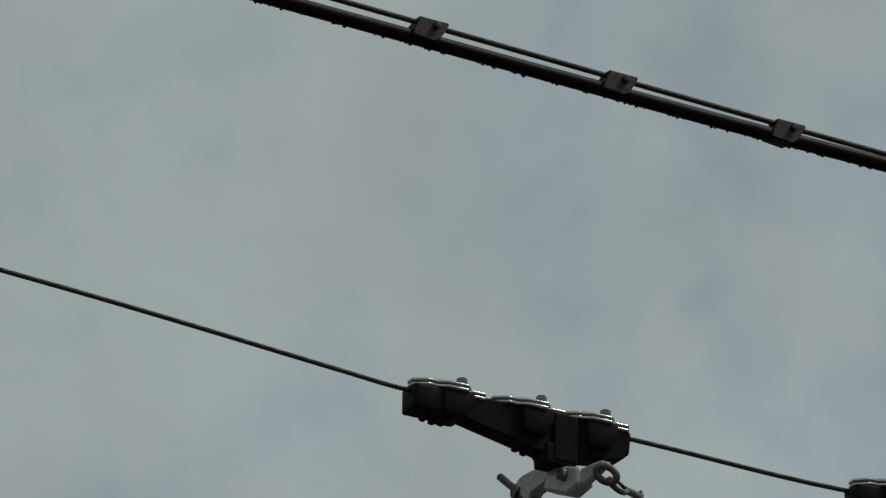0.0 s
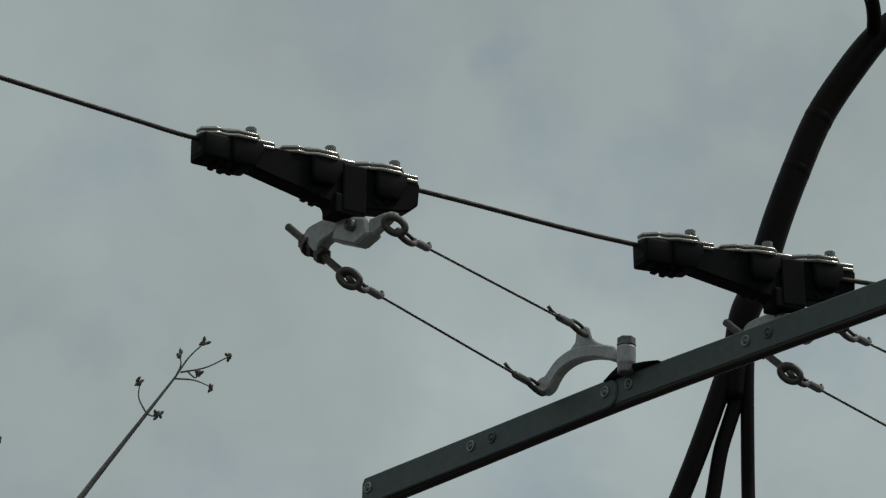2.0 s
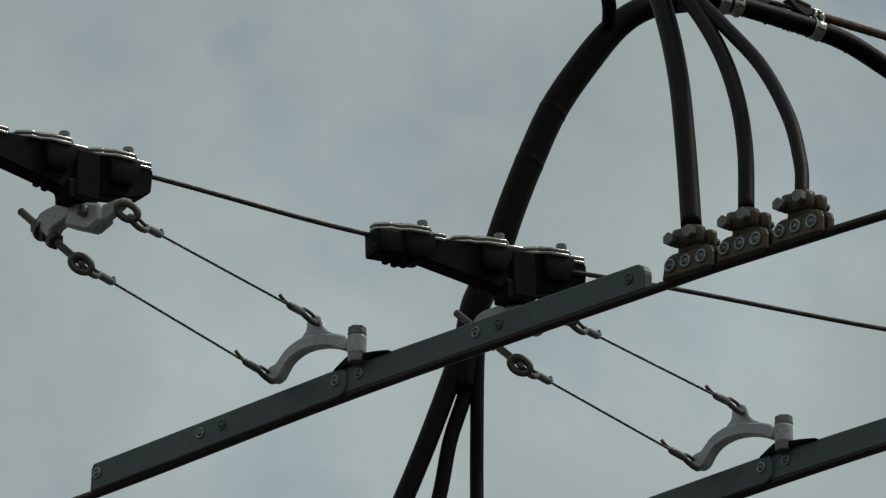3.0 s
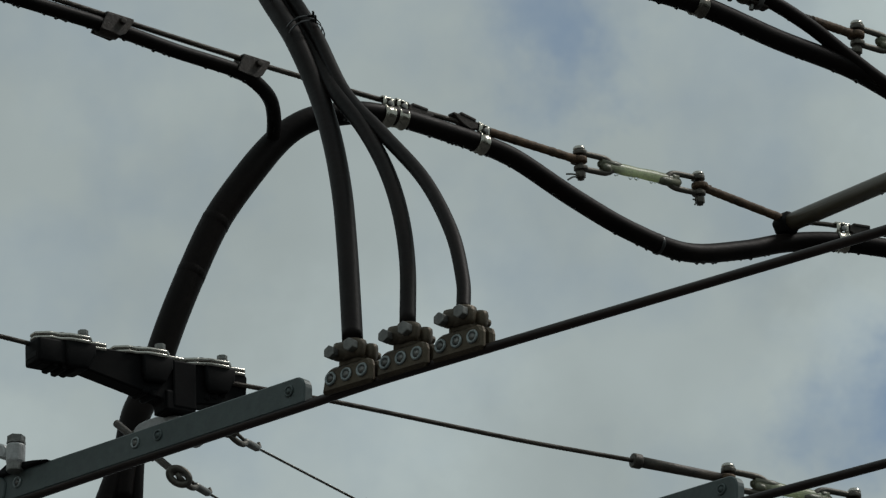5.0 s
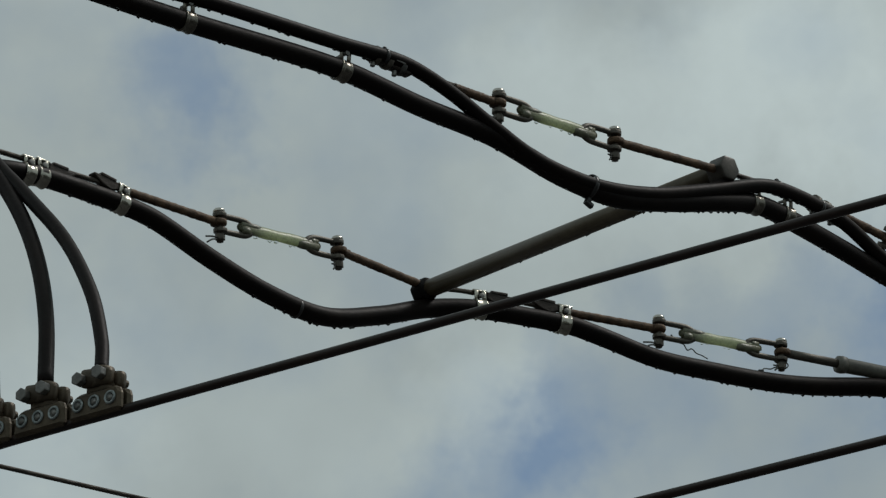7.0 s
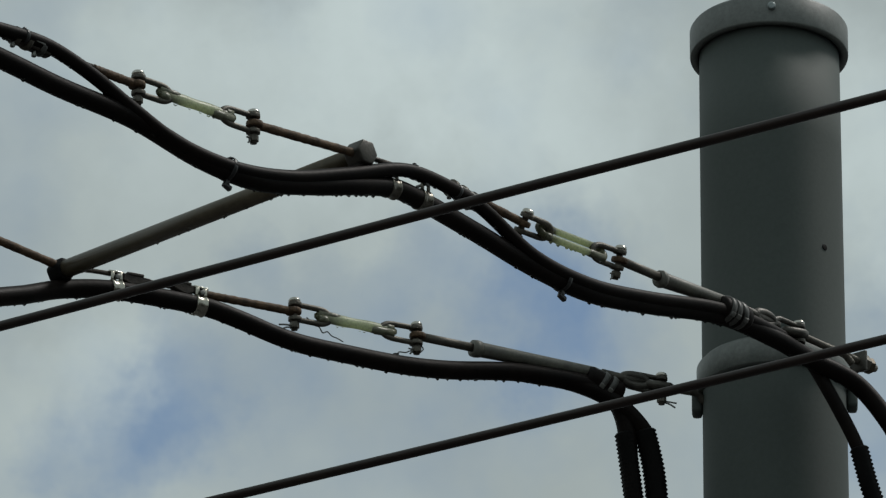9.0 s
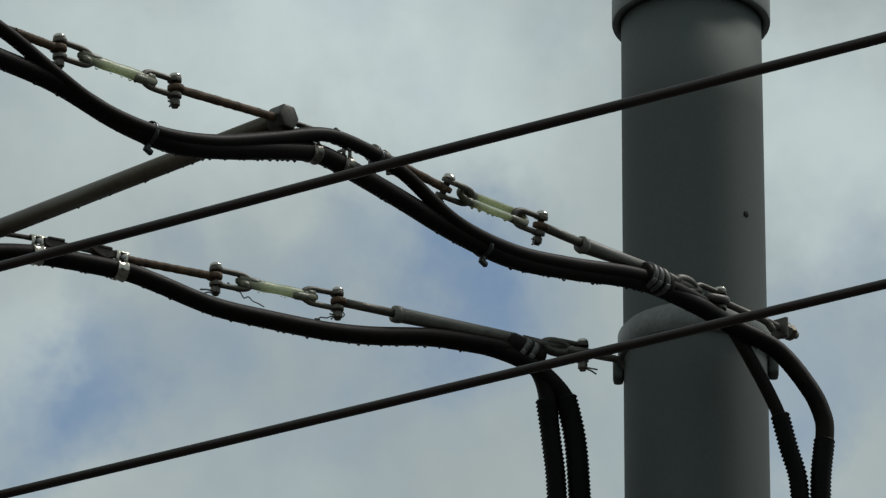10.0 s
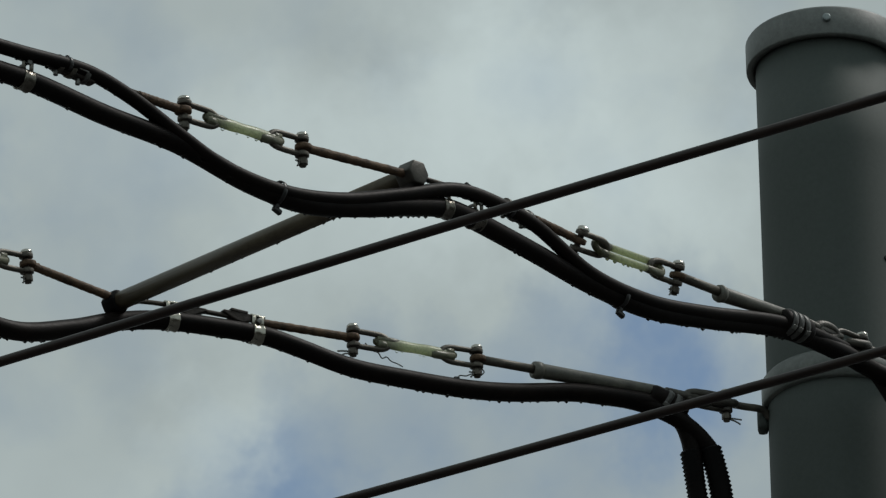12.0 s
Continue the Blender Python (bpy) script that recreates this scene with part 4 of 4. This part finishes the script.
line_thing("carrier_rope", "dark steel rope carrying the lower feeder cable", "span wire", [
    ("rope", [(-5.0, 8.36, 6.63), (-2.258, 11.184, 6.591), (-1.885, 11.568, 6.589), (-1.680, 11.780, 6.596), (-1.602, 11.860, 6.599)], 0.0042, WIRE, ""),
    ("rod_end", [(-1.567, 11.896, 6.599), (-1.434, 12.032, 6.599)], 0.0070, RUST, "rusty rod end"),
    ("rope", [(-1.602, 11.860, 6.599), (-1.563, 11.900, 6.599)], 0.0042, WIRE, ""),
    ("rod_end", [(-1.265, 12.207, 6.621), (-1.134, 12.342, 6.610)], 0.0070, RUST, "rusty rod between insulator and strut"),
    ("rope", [(-1.134, 12.342, 6.610), (-1.072, 12.381, 6.617), (-0.916, 12.478, 6.618)], 0.0040, WIRE, ""),
    ("rod_end", [(-0.922, 12.475, 6.617), (-0.777, 12.565, 6.621)], 0.0070, RUST, "rusty rod end"),
    ("rod_end", [(-0.584, 12.685, 6.625), (-0.493, 12.742, 6.626)], 0.0075, AGED, "grey rod end")])
link_insulator((-1.434, 12.032, 6.599), (-1.265, 12.207, 6.621))
link_insulator((-0.777, 12.565, 6.621), (-0.584, 12.685, 6.625))
line_thing("carrier_rope", "dark steel rope carrying the upper feeder cable", "span wire", [
    ("rope", [(-3.9, 8.61, 6.61), (-1.451, 11.068, 6.586), (-1.109, 11.410, 6.593), (-1.014, 11.505, 6.593)], 0.0045, WIRE, ""),
    ("rod_end", [(-1.022, 11.497, 6.591), (-0.959, 11.560, 6.590)], 0.0070, RUST, "rusty rod end"),
    ("rod_end", [(-0.794, 11.725, 6.595), (-0.633, 11.886, 6.609)], 0.0070, RUST, "rusty rod between insulator and strut"),
    ("rope", [(-0.633, 11.886, 6.609), (-0.491, 12.062, 6.627), (-0.456, 12.104, 6.620)], 0.0045, WIRE, ""),
    ("rod_end", [(-0.461, 12.099, 6.621), (-0.395, 12.181, 6.616)], 0.0070, RUST, "rusty rod end"),
    ("rod_end", [(-0.248, 12.363, 6.626), (-0.181, 12.446, 6.628)], 0.0075, AGED, "grey rod end")])
link_insulator((-0.959, 11.560, 6.590), (-0.794, 11.725, 6.595))
link_insulator((-0.395, 12.181, 6.616), (-0.248, 12.363, 6.626), open_loop=True)


def dead_end(a, b, c, label):
    """A tapering grip sleeve, a thimble with shackles, and the eye that hooks to the pole's collar."""
    a, b, c = Vector(a), Vector(b), Vector(c)
    ob = thing("dead_end_grip", label, "wire grip", a, "dead-end grips")
    part("sleeve", rod([Vector(), (b - a) * 0.02, (b - a) * 0.45, (b - a) * 0.9, b - a], lambda t: 0.0100 if t == 0 else (0.0045 if t == 1 else 0.0142 - 0.0060 * t), 14), SLEEVE, ob, "grey grip sleeve")
    part("rim", rod([(b - a) * -0.01, (b - a) * 0.02, (b - a) * 0.05], lambda t: 0.0138 if t in (0, 1) else 0.0149, 14), SLEEVE, ob)
    way = (c - b).normalized()
    m = basis(way).to_4x4()
    u = (c - b).length
    part("thimble", loop(bmesh.new(), b - a + way * u * 0.30, way.cross(Vector((0.3, 0.2, 1))), 0.0088, 0.0080, 2.6, way), DARK_IRON, ob)
    part("thimble", loop(bmesh.new(), b - a + way * u * 0.56, Vector((0.1, -0.3, 1)), 0.0098, 0.0076, 2.3, way), DARK_IRON, ob)
    part("rope_eye", rod([b - a - way * 0.01, b - a + way * u * 0.2, b - a + way * u * 0.42], lambda t: 0.0095 - 0.003 * t, 12), DARK_IRON, ob, "dark rope turned round the thimble")
    build_shackle("shackle", ob, Matrix.Translation(b - a + way * u * 0.60) @ m @ pose(0, 0, 0, 0, 0, 180), DARK_IRON)
    part("eye_rod", rod(spline([b - a + way * u * 0.58, b - a + way * u * 0.8, c - a, c - a + Vector((0.012, 0.01, -0.012))], 4), 0.0062, 10), AGED, ob, "steel eye rod")
    return ob


dead_end((-0.493, 12.742, 6.625), (-0.276, 12.878, 6.629), (-0.128, 12.970, 6.631), "grey sleeved wire grip with thimbles hooked to the pole's collar")
dead_end((-0.184, 12.442, 6.625), (-0.073, 12.580, 6.637), (0.116, 12.815, 6.638), "grey sleeved wire grip crossing in front of the pole")


def build_lashing(where, along, r, bands):
    """Rope, grip and cables bound into one bundle: a taped core with flat straps drawn tight round it."""
    ob = thing("lashing", "black tape lashing with tight straps round grip and cable", "cable tie", where, "lashings", basis(along))
    core = [(x, 0, 0) for x in (-0.034, -0.028, -0.012, 0.004, 0.020, 0.030, 0.036)]
    part("tape_core", tube(bmesh.new(), core, lambda t: r * (0.80, 0.96, 1.0, 0.97, 1.0, 0.95, 0.78)[round(t * 6)], 20), RUBBER, ob)
    for x, lean in bands:
        m = pose(x, 0, 0, 0, lean)
        band = tube(bmesh.new(), [(-0.0052, 0, 0), (-0.0046, 0, 0), (0.0046, 0, 0), (0.0052, 0, 0)], lambda t: r + 0.0018 if 0.2 < t < 0.8 else r - 0.0006, 22, caps=False)
        band.transform(m)
        strap = part("strap", band, GREY_TAPE, ob, "dark grey flat strap")
        tag = block((0.0090, 0.0040, 0.0080), m @ pose(0, -r * 0.86, -r * 0.62, 36), 0.001)
        part("buckle", tag, STEEL, strap, "pale strap buckle")
    return ob


build_lashing((-0.068, 12.578, 6.619), (0.62, 0.78, -0.02), 0.0215, ((-0.019, 8), (-0.005, 5), (0.011, -8)))
build_lashing((-0.284, 12.872, 6.610), (0.84, 0.52, -0.30), 0.0205, ((-0.004, 14), (0.012, 12)))
# nut end behind the pole's collar
lug = thing("anchor_bolt", "galvanised anchor bolt end with nuts beside the collar", "bolt", (0.135, 12.839, 6.638), turn=basis((0.62, 0.78, 0)))
part("stud", rod([(-0.03, 0, 0), (0.050, 0, 0)], 0.0065, 12), AGED, lug)
part("nut", hexagon(0.0150, 0.013, pose(0.018, 0, 0, 0, 90, 0)), AGED, lug)
part("nut", hexagon(0.0135, 0.010, pose(0.034, 0, 0, 12, 90, 0)), BRONZE, lug, "brownish lock nut")
part("washer_plate", block((0.006, 0.034, 0.036), pose(0.006, 0, -0.002), 0.004), DARK_IRON, lug, "dark square washer plate")


# ---- strut between the two carrier ropes ----
def build_strut():
    a, b = Vector((-1.138, 12.338, 6.603)), Vector((-0.638, 11.881, 6.609))
    ob = thing("spreader_strut", "olive-grey tube strut spreading the two carrier ropes", "strut", a, turn=basis(b - a))
    n = (b - a).length
    part("tube", rod([(0.01, 0, 0), (n - 0.012, 0, 0)], 0.0148, 20), STRUT_PAINT, ob)
    part("end_cap", hexagon(0.0215, 0.034, pose(n, 0, 0, 0, 90, 0), 0.003), DARK_IRON, ob, "hexagonal end cap")
    part("end_cap", merged(hexagon(0.0205, 0.030, pose(0, 0, 0, 0, 90, 0), 0.005)), PLASTIC, ob, "dark rounded end cap")
    line = [(0.02, 0, 0), (n - 0.03, 0, 0)]
    d = part("rain_drop", drops([Vector(line[0]).lerp(Vector(line[1]), k / 30) for k in range(31)], 0.0148, 77, 0.03), WATER, ob, "hanging rain drops")
    tagged(d, kind="stuff")


build_strut()


# ---- cable hangers: bright bands that hold cable to rope ----
def build_hanger(where, along, gap, mat=HANGER, r=0.0160, clip=0):
    """where is the cable's centre; gap is how far the rope lies above it; clip is the side on which a rope clip sits, if any."""
    ob = thing("cable_hanger", "bright metal cable hanger band clipping the cable to its rope" if mat is HANGER else "dark metal cable hanger band clipping the cable to its rope",
               "cable hanger", where, "cable hangers", basis(along))
    part("band", tube(bmesh.new(), [(x, 0, 0) for x in (-0.0098, -0.0092, -0.0074, -0.0056, 0.0056, 0.0074, 0.0092, 0.0098)],
                      lambda t: (r - 0.001, r + 0.0014, r + 0.0014, r + 0.0004, r + 0.0004, r + 0.0014, r + 0.0014, r - 0.001)[round(t * 7)], 22, caps=False), mat, ob)
    top = gap + 0.005
    for x in (-0.0075, 0.0065):
        strap = profile([(x - 0.0035, r * 0.7), (x + 0.0035, r * 0.7), (x + 0.0030, top), (x - 0.0040, top)], 0.0022, pose(0, -0.0075, 0), 0.0004)
        part("strip", strap, mat, ob)
    part("saddle", block((0.026, 0.017, 0.0035), pose(-0.001, 0, top), 0.001), mat, ob)
    part("screw", merged(disc(0.0026, 0.024, pose(0.0, 0, gap - 0.004, 90), 10), hexagon(0.0048, 0.004, pose(0.0, -0.0105, gap - 0.004, 90))), STEEL, ob, "small clamping screw")
    if clip:
        wedge = [(0.012, gap + 0.006), (0.062, gap + 0.004), (0.064, gap), (0.040, gap - 0.010), (0.026, gap - 0.012), (0.012, gap - 0.006)]
        part("clip", merged(profile([(clip * x, z) for x, z in wedge], 0.015, edge=0.0015), block((0.030, 0.017, 0.005), pose(clip * 0.034, 0, gap + 0.0065), 0.0015)), SADDLE_STEEL, ob, "dark rusted rope clip", False)
    return ob


build_hanger((-1.702, 11.756, 6.571), (0.7, 0.72, -0.02), 0.021)
build_hanger((-1.684, 11.776, 6.574), (0.7, 0.72, -0.05), 0.021, clip=1)
build_hanger((-1.573, 11.890, 6.575), (0.7, 0.72, -0.15), 0.023, clip=-1)
build_hanger((-1.055, 12.392, 6.591), (0.85, 0.53, 0.03), 0.024, clip=1)
build_hanger((-0.926, 12.472, 6.595), (0.85, 0.53, -0.05), 0.024, clip=-1)
h2 = build_hanger((-1.385, 11.134, 6.546), (1, 1, 0), 0.030, DULL_BAND)
copy_thing(h2, Matrix.Translation((-1.176, 11.343, 6.554)) @ basis((1, 1, -0.1)).to_4x4())
copy_thing(h2, Matrix.Translation((-0.593, 11.935, 6.575)) @ basis((1, 1.1, 0.1)).to_4x4())
copy_thing(h2, Matrix.Translation((-0.547, 11.991, 6.577)) @ basis((1, 1.2, 0)).to_4x4())


# ---- saddle clamps of the far cable on its rope ----
def build_saddle(where, along):
    """A folded sheet hung over the rope that grips the cable below it."""
    ob = thing("rope_saddle", "dark sheet-metal saddle clamp tying cable to rope", "clamp", where, "rope saddles", basis(along))
    cheek = [(-0.026, -0.009), (0.010, -0.012), (0.020, -0.006), (0.032, 0.013), (0.032, 0.018), (-0.014, 0.019), (-0.020, 0.008)]
    part("clamp", merged(*[profile(cheek, 0.003, pose(0, y, 0), 0.0006) for y in (-0.0125, 0.0125)],
                         block((0.050, 0.026, 0.005), pose(0.010, 0, 0.0195), 0.0015), rod([(-0.022, 0, -0.001), (0.012, 0, -0.001)], 0.0128, 14)), SADDLE_STEEL, ob, "", False)
    part("bolt", merged(disc(0.0035, 0.036, pose(0.012, 0, 0.012, 90), 10), hexagon(0.0058, 0.006, pose(0.012, -0.0165, 0.012, 90))), SADDLE_STEEL, ob)
    return ob


for p in ((-2.676, 10.754, 6.580), (-2.446, 10.990, 6.576), (-2.237, 11.206, 6.572), (-2.068, 11.380, 6.569), (-1.889, 11.565, 6.571)):
    build_saddle(p, (0.697, 0.717, 0))


# ---- ribbed conduits beside the pole ----
def build_conduit(points, r, label):
    ob = thing("ribbed_conduit", label, "conduit", group="ribbed conduits")
    line = spline(points, 14)
    # arc-length steps, so the ribs stay even
    lengths = [0.0]
    for a, b in zip(line, line[1:]):
        lengths.append(lengths[-1] + (b - a).length)
    pitch = 0.0072
    count = int(lengths[-1] / pitch * 2)
    out, j = [], 0
    for i in range(count):
        s = i * pitch / 2
        while lengths[j + 1] < s:
            j += 1
        out.append(line[j].lerp(line[j + 1], (s - lengths[j]) / (lengths[j + 1] - lengths[j])))
    n = len(out) - 1
    part("hose", rod(out, lambda t: r if round(t * n) % 2 else r - 0.0032, 16), PLASTIC, ob)
    return ob


build_conduit([(-0.248, 12.895, 6.533)] + DOWN_1[1:], 0.0176, "black ribbed conduit hanging beside the pole")
build_conduit([(-0.215, 12.902, 6.540)] + DOWN_2[4:], 0.0196, "black ribbed conduit hanging beside the pole")
build_conduit([(0.137, 12.791, 6.465)] + RIGHT_1[4:], 0.0165, "black ribbed conduit sleeve on the cable past the pole")
build_conduit([(0.210, 12.813, 6.430)] + RIGHT_2[4:], 0.0180, "black ribbed conduit sleeve on the cable past the pole")


# ---- bare tree whose top twigs reach into view ----
def build_tree():
    rng = random.Random(5)
    ob = thing("bare_tree", "leafless slender tree with dry seed heads on its top twigs", "tree", (-4.9, 18.0, 0.0))
    origin = Vector((-4.9, 18.0, 0.0))
    trunk = [(0, 0, 0), (0.04, 0.02, 1.6), (-0.03, 0.05, 3.4), (0.03, 0.0, 5.2), (0.0, 0.03, 6.9)]
    part("trunk", rod(spline(trunk, 6), lambda t: 0.11 * (1 - t) + 0.026, 14), BARK, ob)
    for k in range(16):
        z = rng.uniform(2.6, 6.6)
        a = rng.uniform(0, math.tau)
        n = rng.uniform(0.7, 1.5)
        p = Vector((0.0, 0.02, z))
        pts = [p]
        for s in range(4):
            p = p + Vector((math.cos(a) * n / 5, math.sin(a) * n / 5, n / 6)) + Vector([rng.uniform(-0.05, 0.05) for _ in range(3)])
            p.z = min(p.z, 7.7)
            pts.append(p)
        part("limb", rod(spline(pts, 3), lambda t, n=n: 0.018 * n * (1 - t) + 0.004, 7), BARK, ob)

    def twig(points, r0, r1):
        pts = [Vector(q) + Vector((-0.040, 0, -0.051)) - origin for q in points]
        part("twig", rod(spline(pts, 4), lambda t: 1.1 * (r0 * (1 - t) + r1 * t), 7), BARK, ob)
        return pts[-1]

    top = (-4.9, 18.03, 6.85)
    tips = []
    twig([top, (-4.86, 18.02, 7.6), (-4.76, 18.0, 8.12), (-4.714, 18.0, 8.191), (-4.637, 18.0, 8.292), (-4.570, 18.0, 8.379), (-4.503, 18.0, 8.466)], 0.011, 0.0026)
    for pts in ([(-4.503, 18.0, 8.466), (-4.470, 18.0, 8.515), (-4.433, 18.0, 8.549)], [(-4.570, 18.0, 8.379), (-4.590, 18.0, 8.420), (-4.588, 18.0, 8.458)],
                [(-4.505, 18.0, 8.463), (-4.46, 18.01, 8.460), (-4.420, 18.0, 8.439)], [(-4.49, 18.0, 8.478), (-4.43, 18.0, 8.486), (-4.374, 18.0, 8.510)],
                [(-4.503, 18.0, 8.466), (-4.490, 18.0, 8.495), (-4.493, 18.0, 8.522)], [(-4.57, 18.0, 8.379), (-4.555, 18.0, 8.372), (-4.542, 18.0, 8.374)],
                [(-4.475, 18.0, 8.481), (-4.455, 18.0, 8.462), (-4.445, 18.0, 8.470)]):
        tips.append(twig(pts, 0.0022, 0.0013))
    twig([top, (-4.92, 18.0, 7.7), (-4.934, 18.0, 8.14), (-4.936, 18.0, 8.197), (-4.946, 18.0, 8.30), (-4.951, 18.0, 8.349)], 0.008, 0.0022)
    for pts in ([(-4.948, 18.0, 8.32), (-4.935, 18.0, 8.342), (-4.928, 18.0, 8.340)], [(-4.940, 18.0, 8.26), (-4.955, 18.0, 8.28), (-4.962, 18.0, 8.30)],
                [(-4.951, 18.0, 8.345), (-4.957, 18.0, 8.356), (-4.955, 18.0, 8.362)]):
        tips.append(twig(pts, 0.0019, 0.0012))
    twig([top, (-4.95, 18.0, 7.6), (-4.975, 18.0, 8.14), (-4.984, 18.0, 8.200), (-5.010, 18.0, 8.245), (-5.041, 18.0, 8.261)], 0.008, 0.0022)
    for pts in ([(-4.99, 18.0, 8.21), (-4.985, 18.0, 8.24), (-4.995, 18.0, 8.262)], [(-5.01, 18.0, 8.245), (-5.03, 18.0, 8.248), (-5.05, 18.0, 8.242)]):
        tips.append(twig(pts, 0.0019, 0.0012))
    for tip in tips:
        buds = bmesh.new()
        for k in range(5):
            m = Matrix.Translation(tip + Vector([rng.uniform(-0.007, 0.007) for _ in range(3)])) @ pose(0, 0, 0, rng.uniform(0, 90), rng.uniform(0, 90), 0) @ Matrix.Diagonal((0.0044, 0.0044, rng.uniform(0.008, 0.014), 1))
            bmesh.ops.create_icosphere(buds, subdivisions=1, radius=1.0, matrix=m)
        part("seed_head", buds, BUD, ob, "small dry seed head")


build_tree()


# ---- small fittings along the ropes ----
def build_rope_clip(where, along):
    """A dark lashing clip with pale tape ends where the thin cable meets its rope."""
    ob = thing("rope_clip", "dark rope clip with worn pale tape lashing the thin cable", "clip", where, "rope clips", basis(along))
    part("body", block((0.080, 0.016, 0.012), pose(0, 0, -0.009), 0.003), SADDLE_STEEL, ob)
    for x in (-0.014, 0.012):
        part("tape", block((0.019, 0.003, 0.006), pose(x, -0.0135, -0.003), 0.001), STEEL, ob, "pale worn tape end")
    for x in (-0.026, -0.004, 0.022):
        part("band", rod([(x - 0.004, 0, -0.004), (x + 0.004, 0, -0.004)], 0.0145, 14), GREY_TAPE if x > 0 else AGED, ob)
    for x in (-0.03, 0.012):
        part("screw", hexagon(0.004, 0.012, pose(x, 0, -0.018)), STEEL, ob)
    return ob


build_rope_clip((-1.111, 11.403, 6.598), (1, 1, -0.12))
build_rope_clip((-0.486, 12.060, 6.618), (1, 1.2, -0.2))


def build_wire_scrap(points, label):
    ob = thing("binding_wire", label, "wire")
    part("strand", rod(spline(points, 4), 0.0011, 6), STEEL, ob)


build_wire_scrap([(-0.758, 12.577, 6.616), (-0.745, 12.585, 6.605), (-0.738, 12.590, 6.604), (-0.732, 12.593, 6.595), (-0.725, 12.598, 6.599), (-0.718, 12.602, 6.593), (-0.709, 12.608, 6.591), (-0.700, 12.613, 6.587)], "thin loose end of binding wire hanging from a shackle")
build_wire_scrap([(-0.616, 12.666, 6.579), (-0.612, 12.668, 6.590), (-0.601, 12.675, 6.592), (-0.592, 12.680, 6.597), (-0.581, 12.688, 6.596), (-0.573, 12.693, 6.604), (-0.576, 12.690, 6.609)], "thin bent binding wire from shackle to cable")
knob = thing("wire_stop", "small dark wire stop clipped on the feeder cable", "clip", (-0.616, 12.666, 6.580))
part("stop", block((0.010, 0.009, 0.014), pose(0, 0, 0), 0.002), TIE, knob)
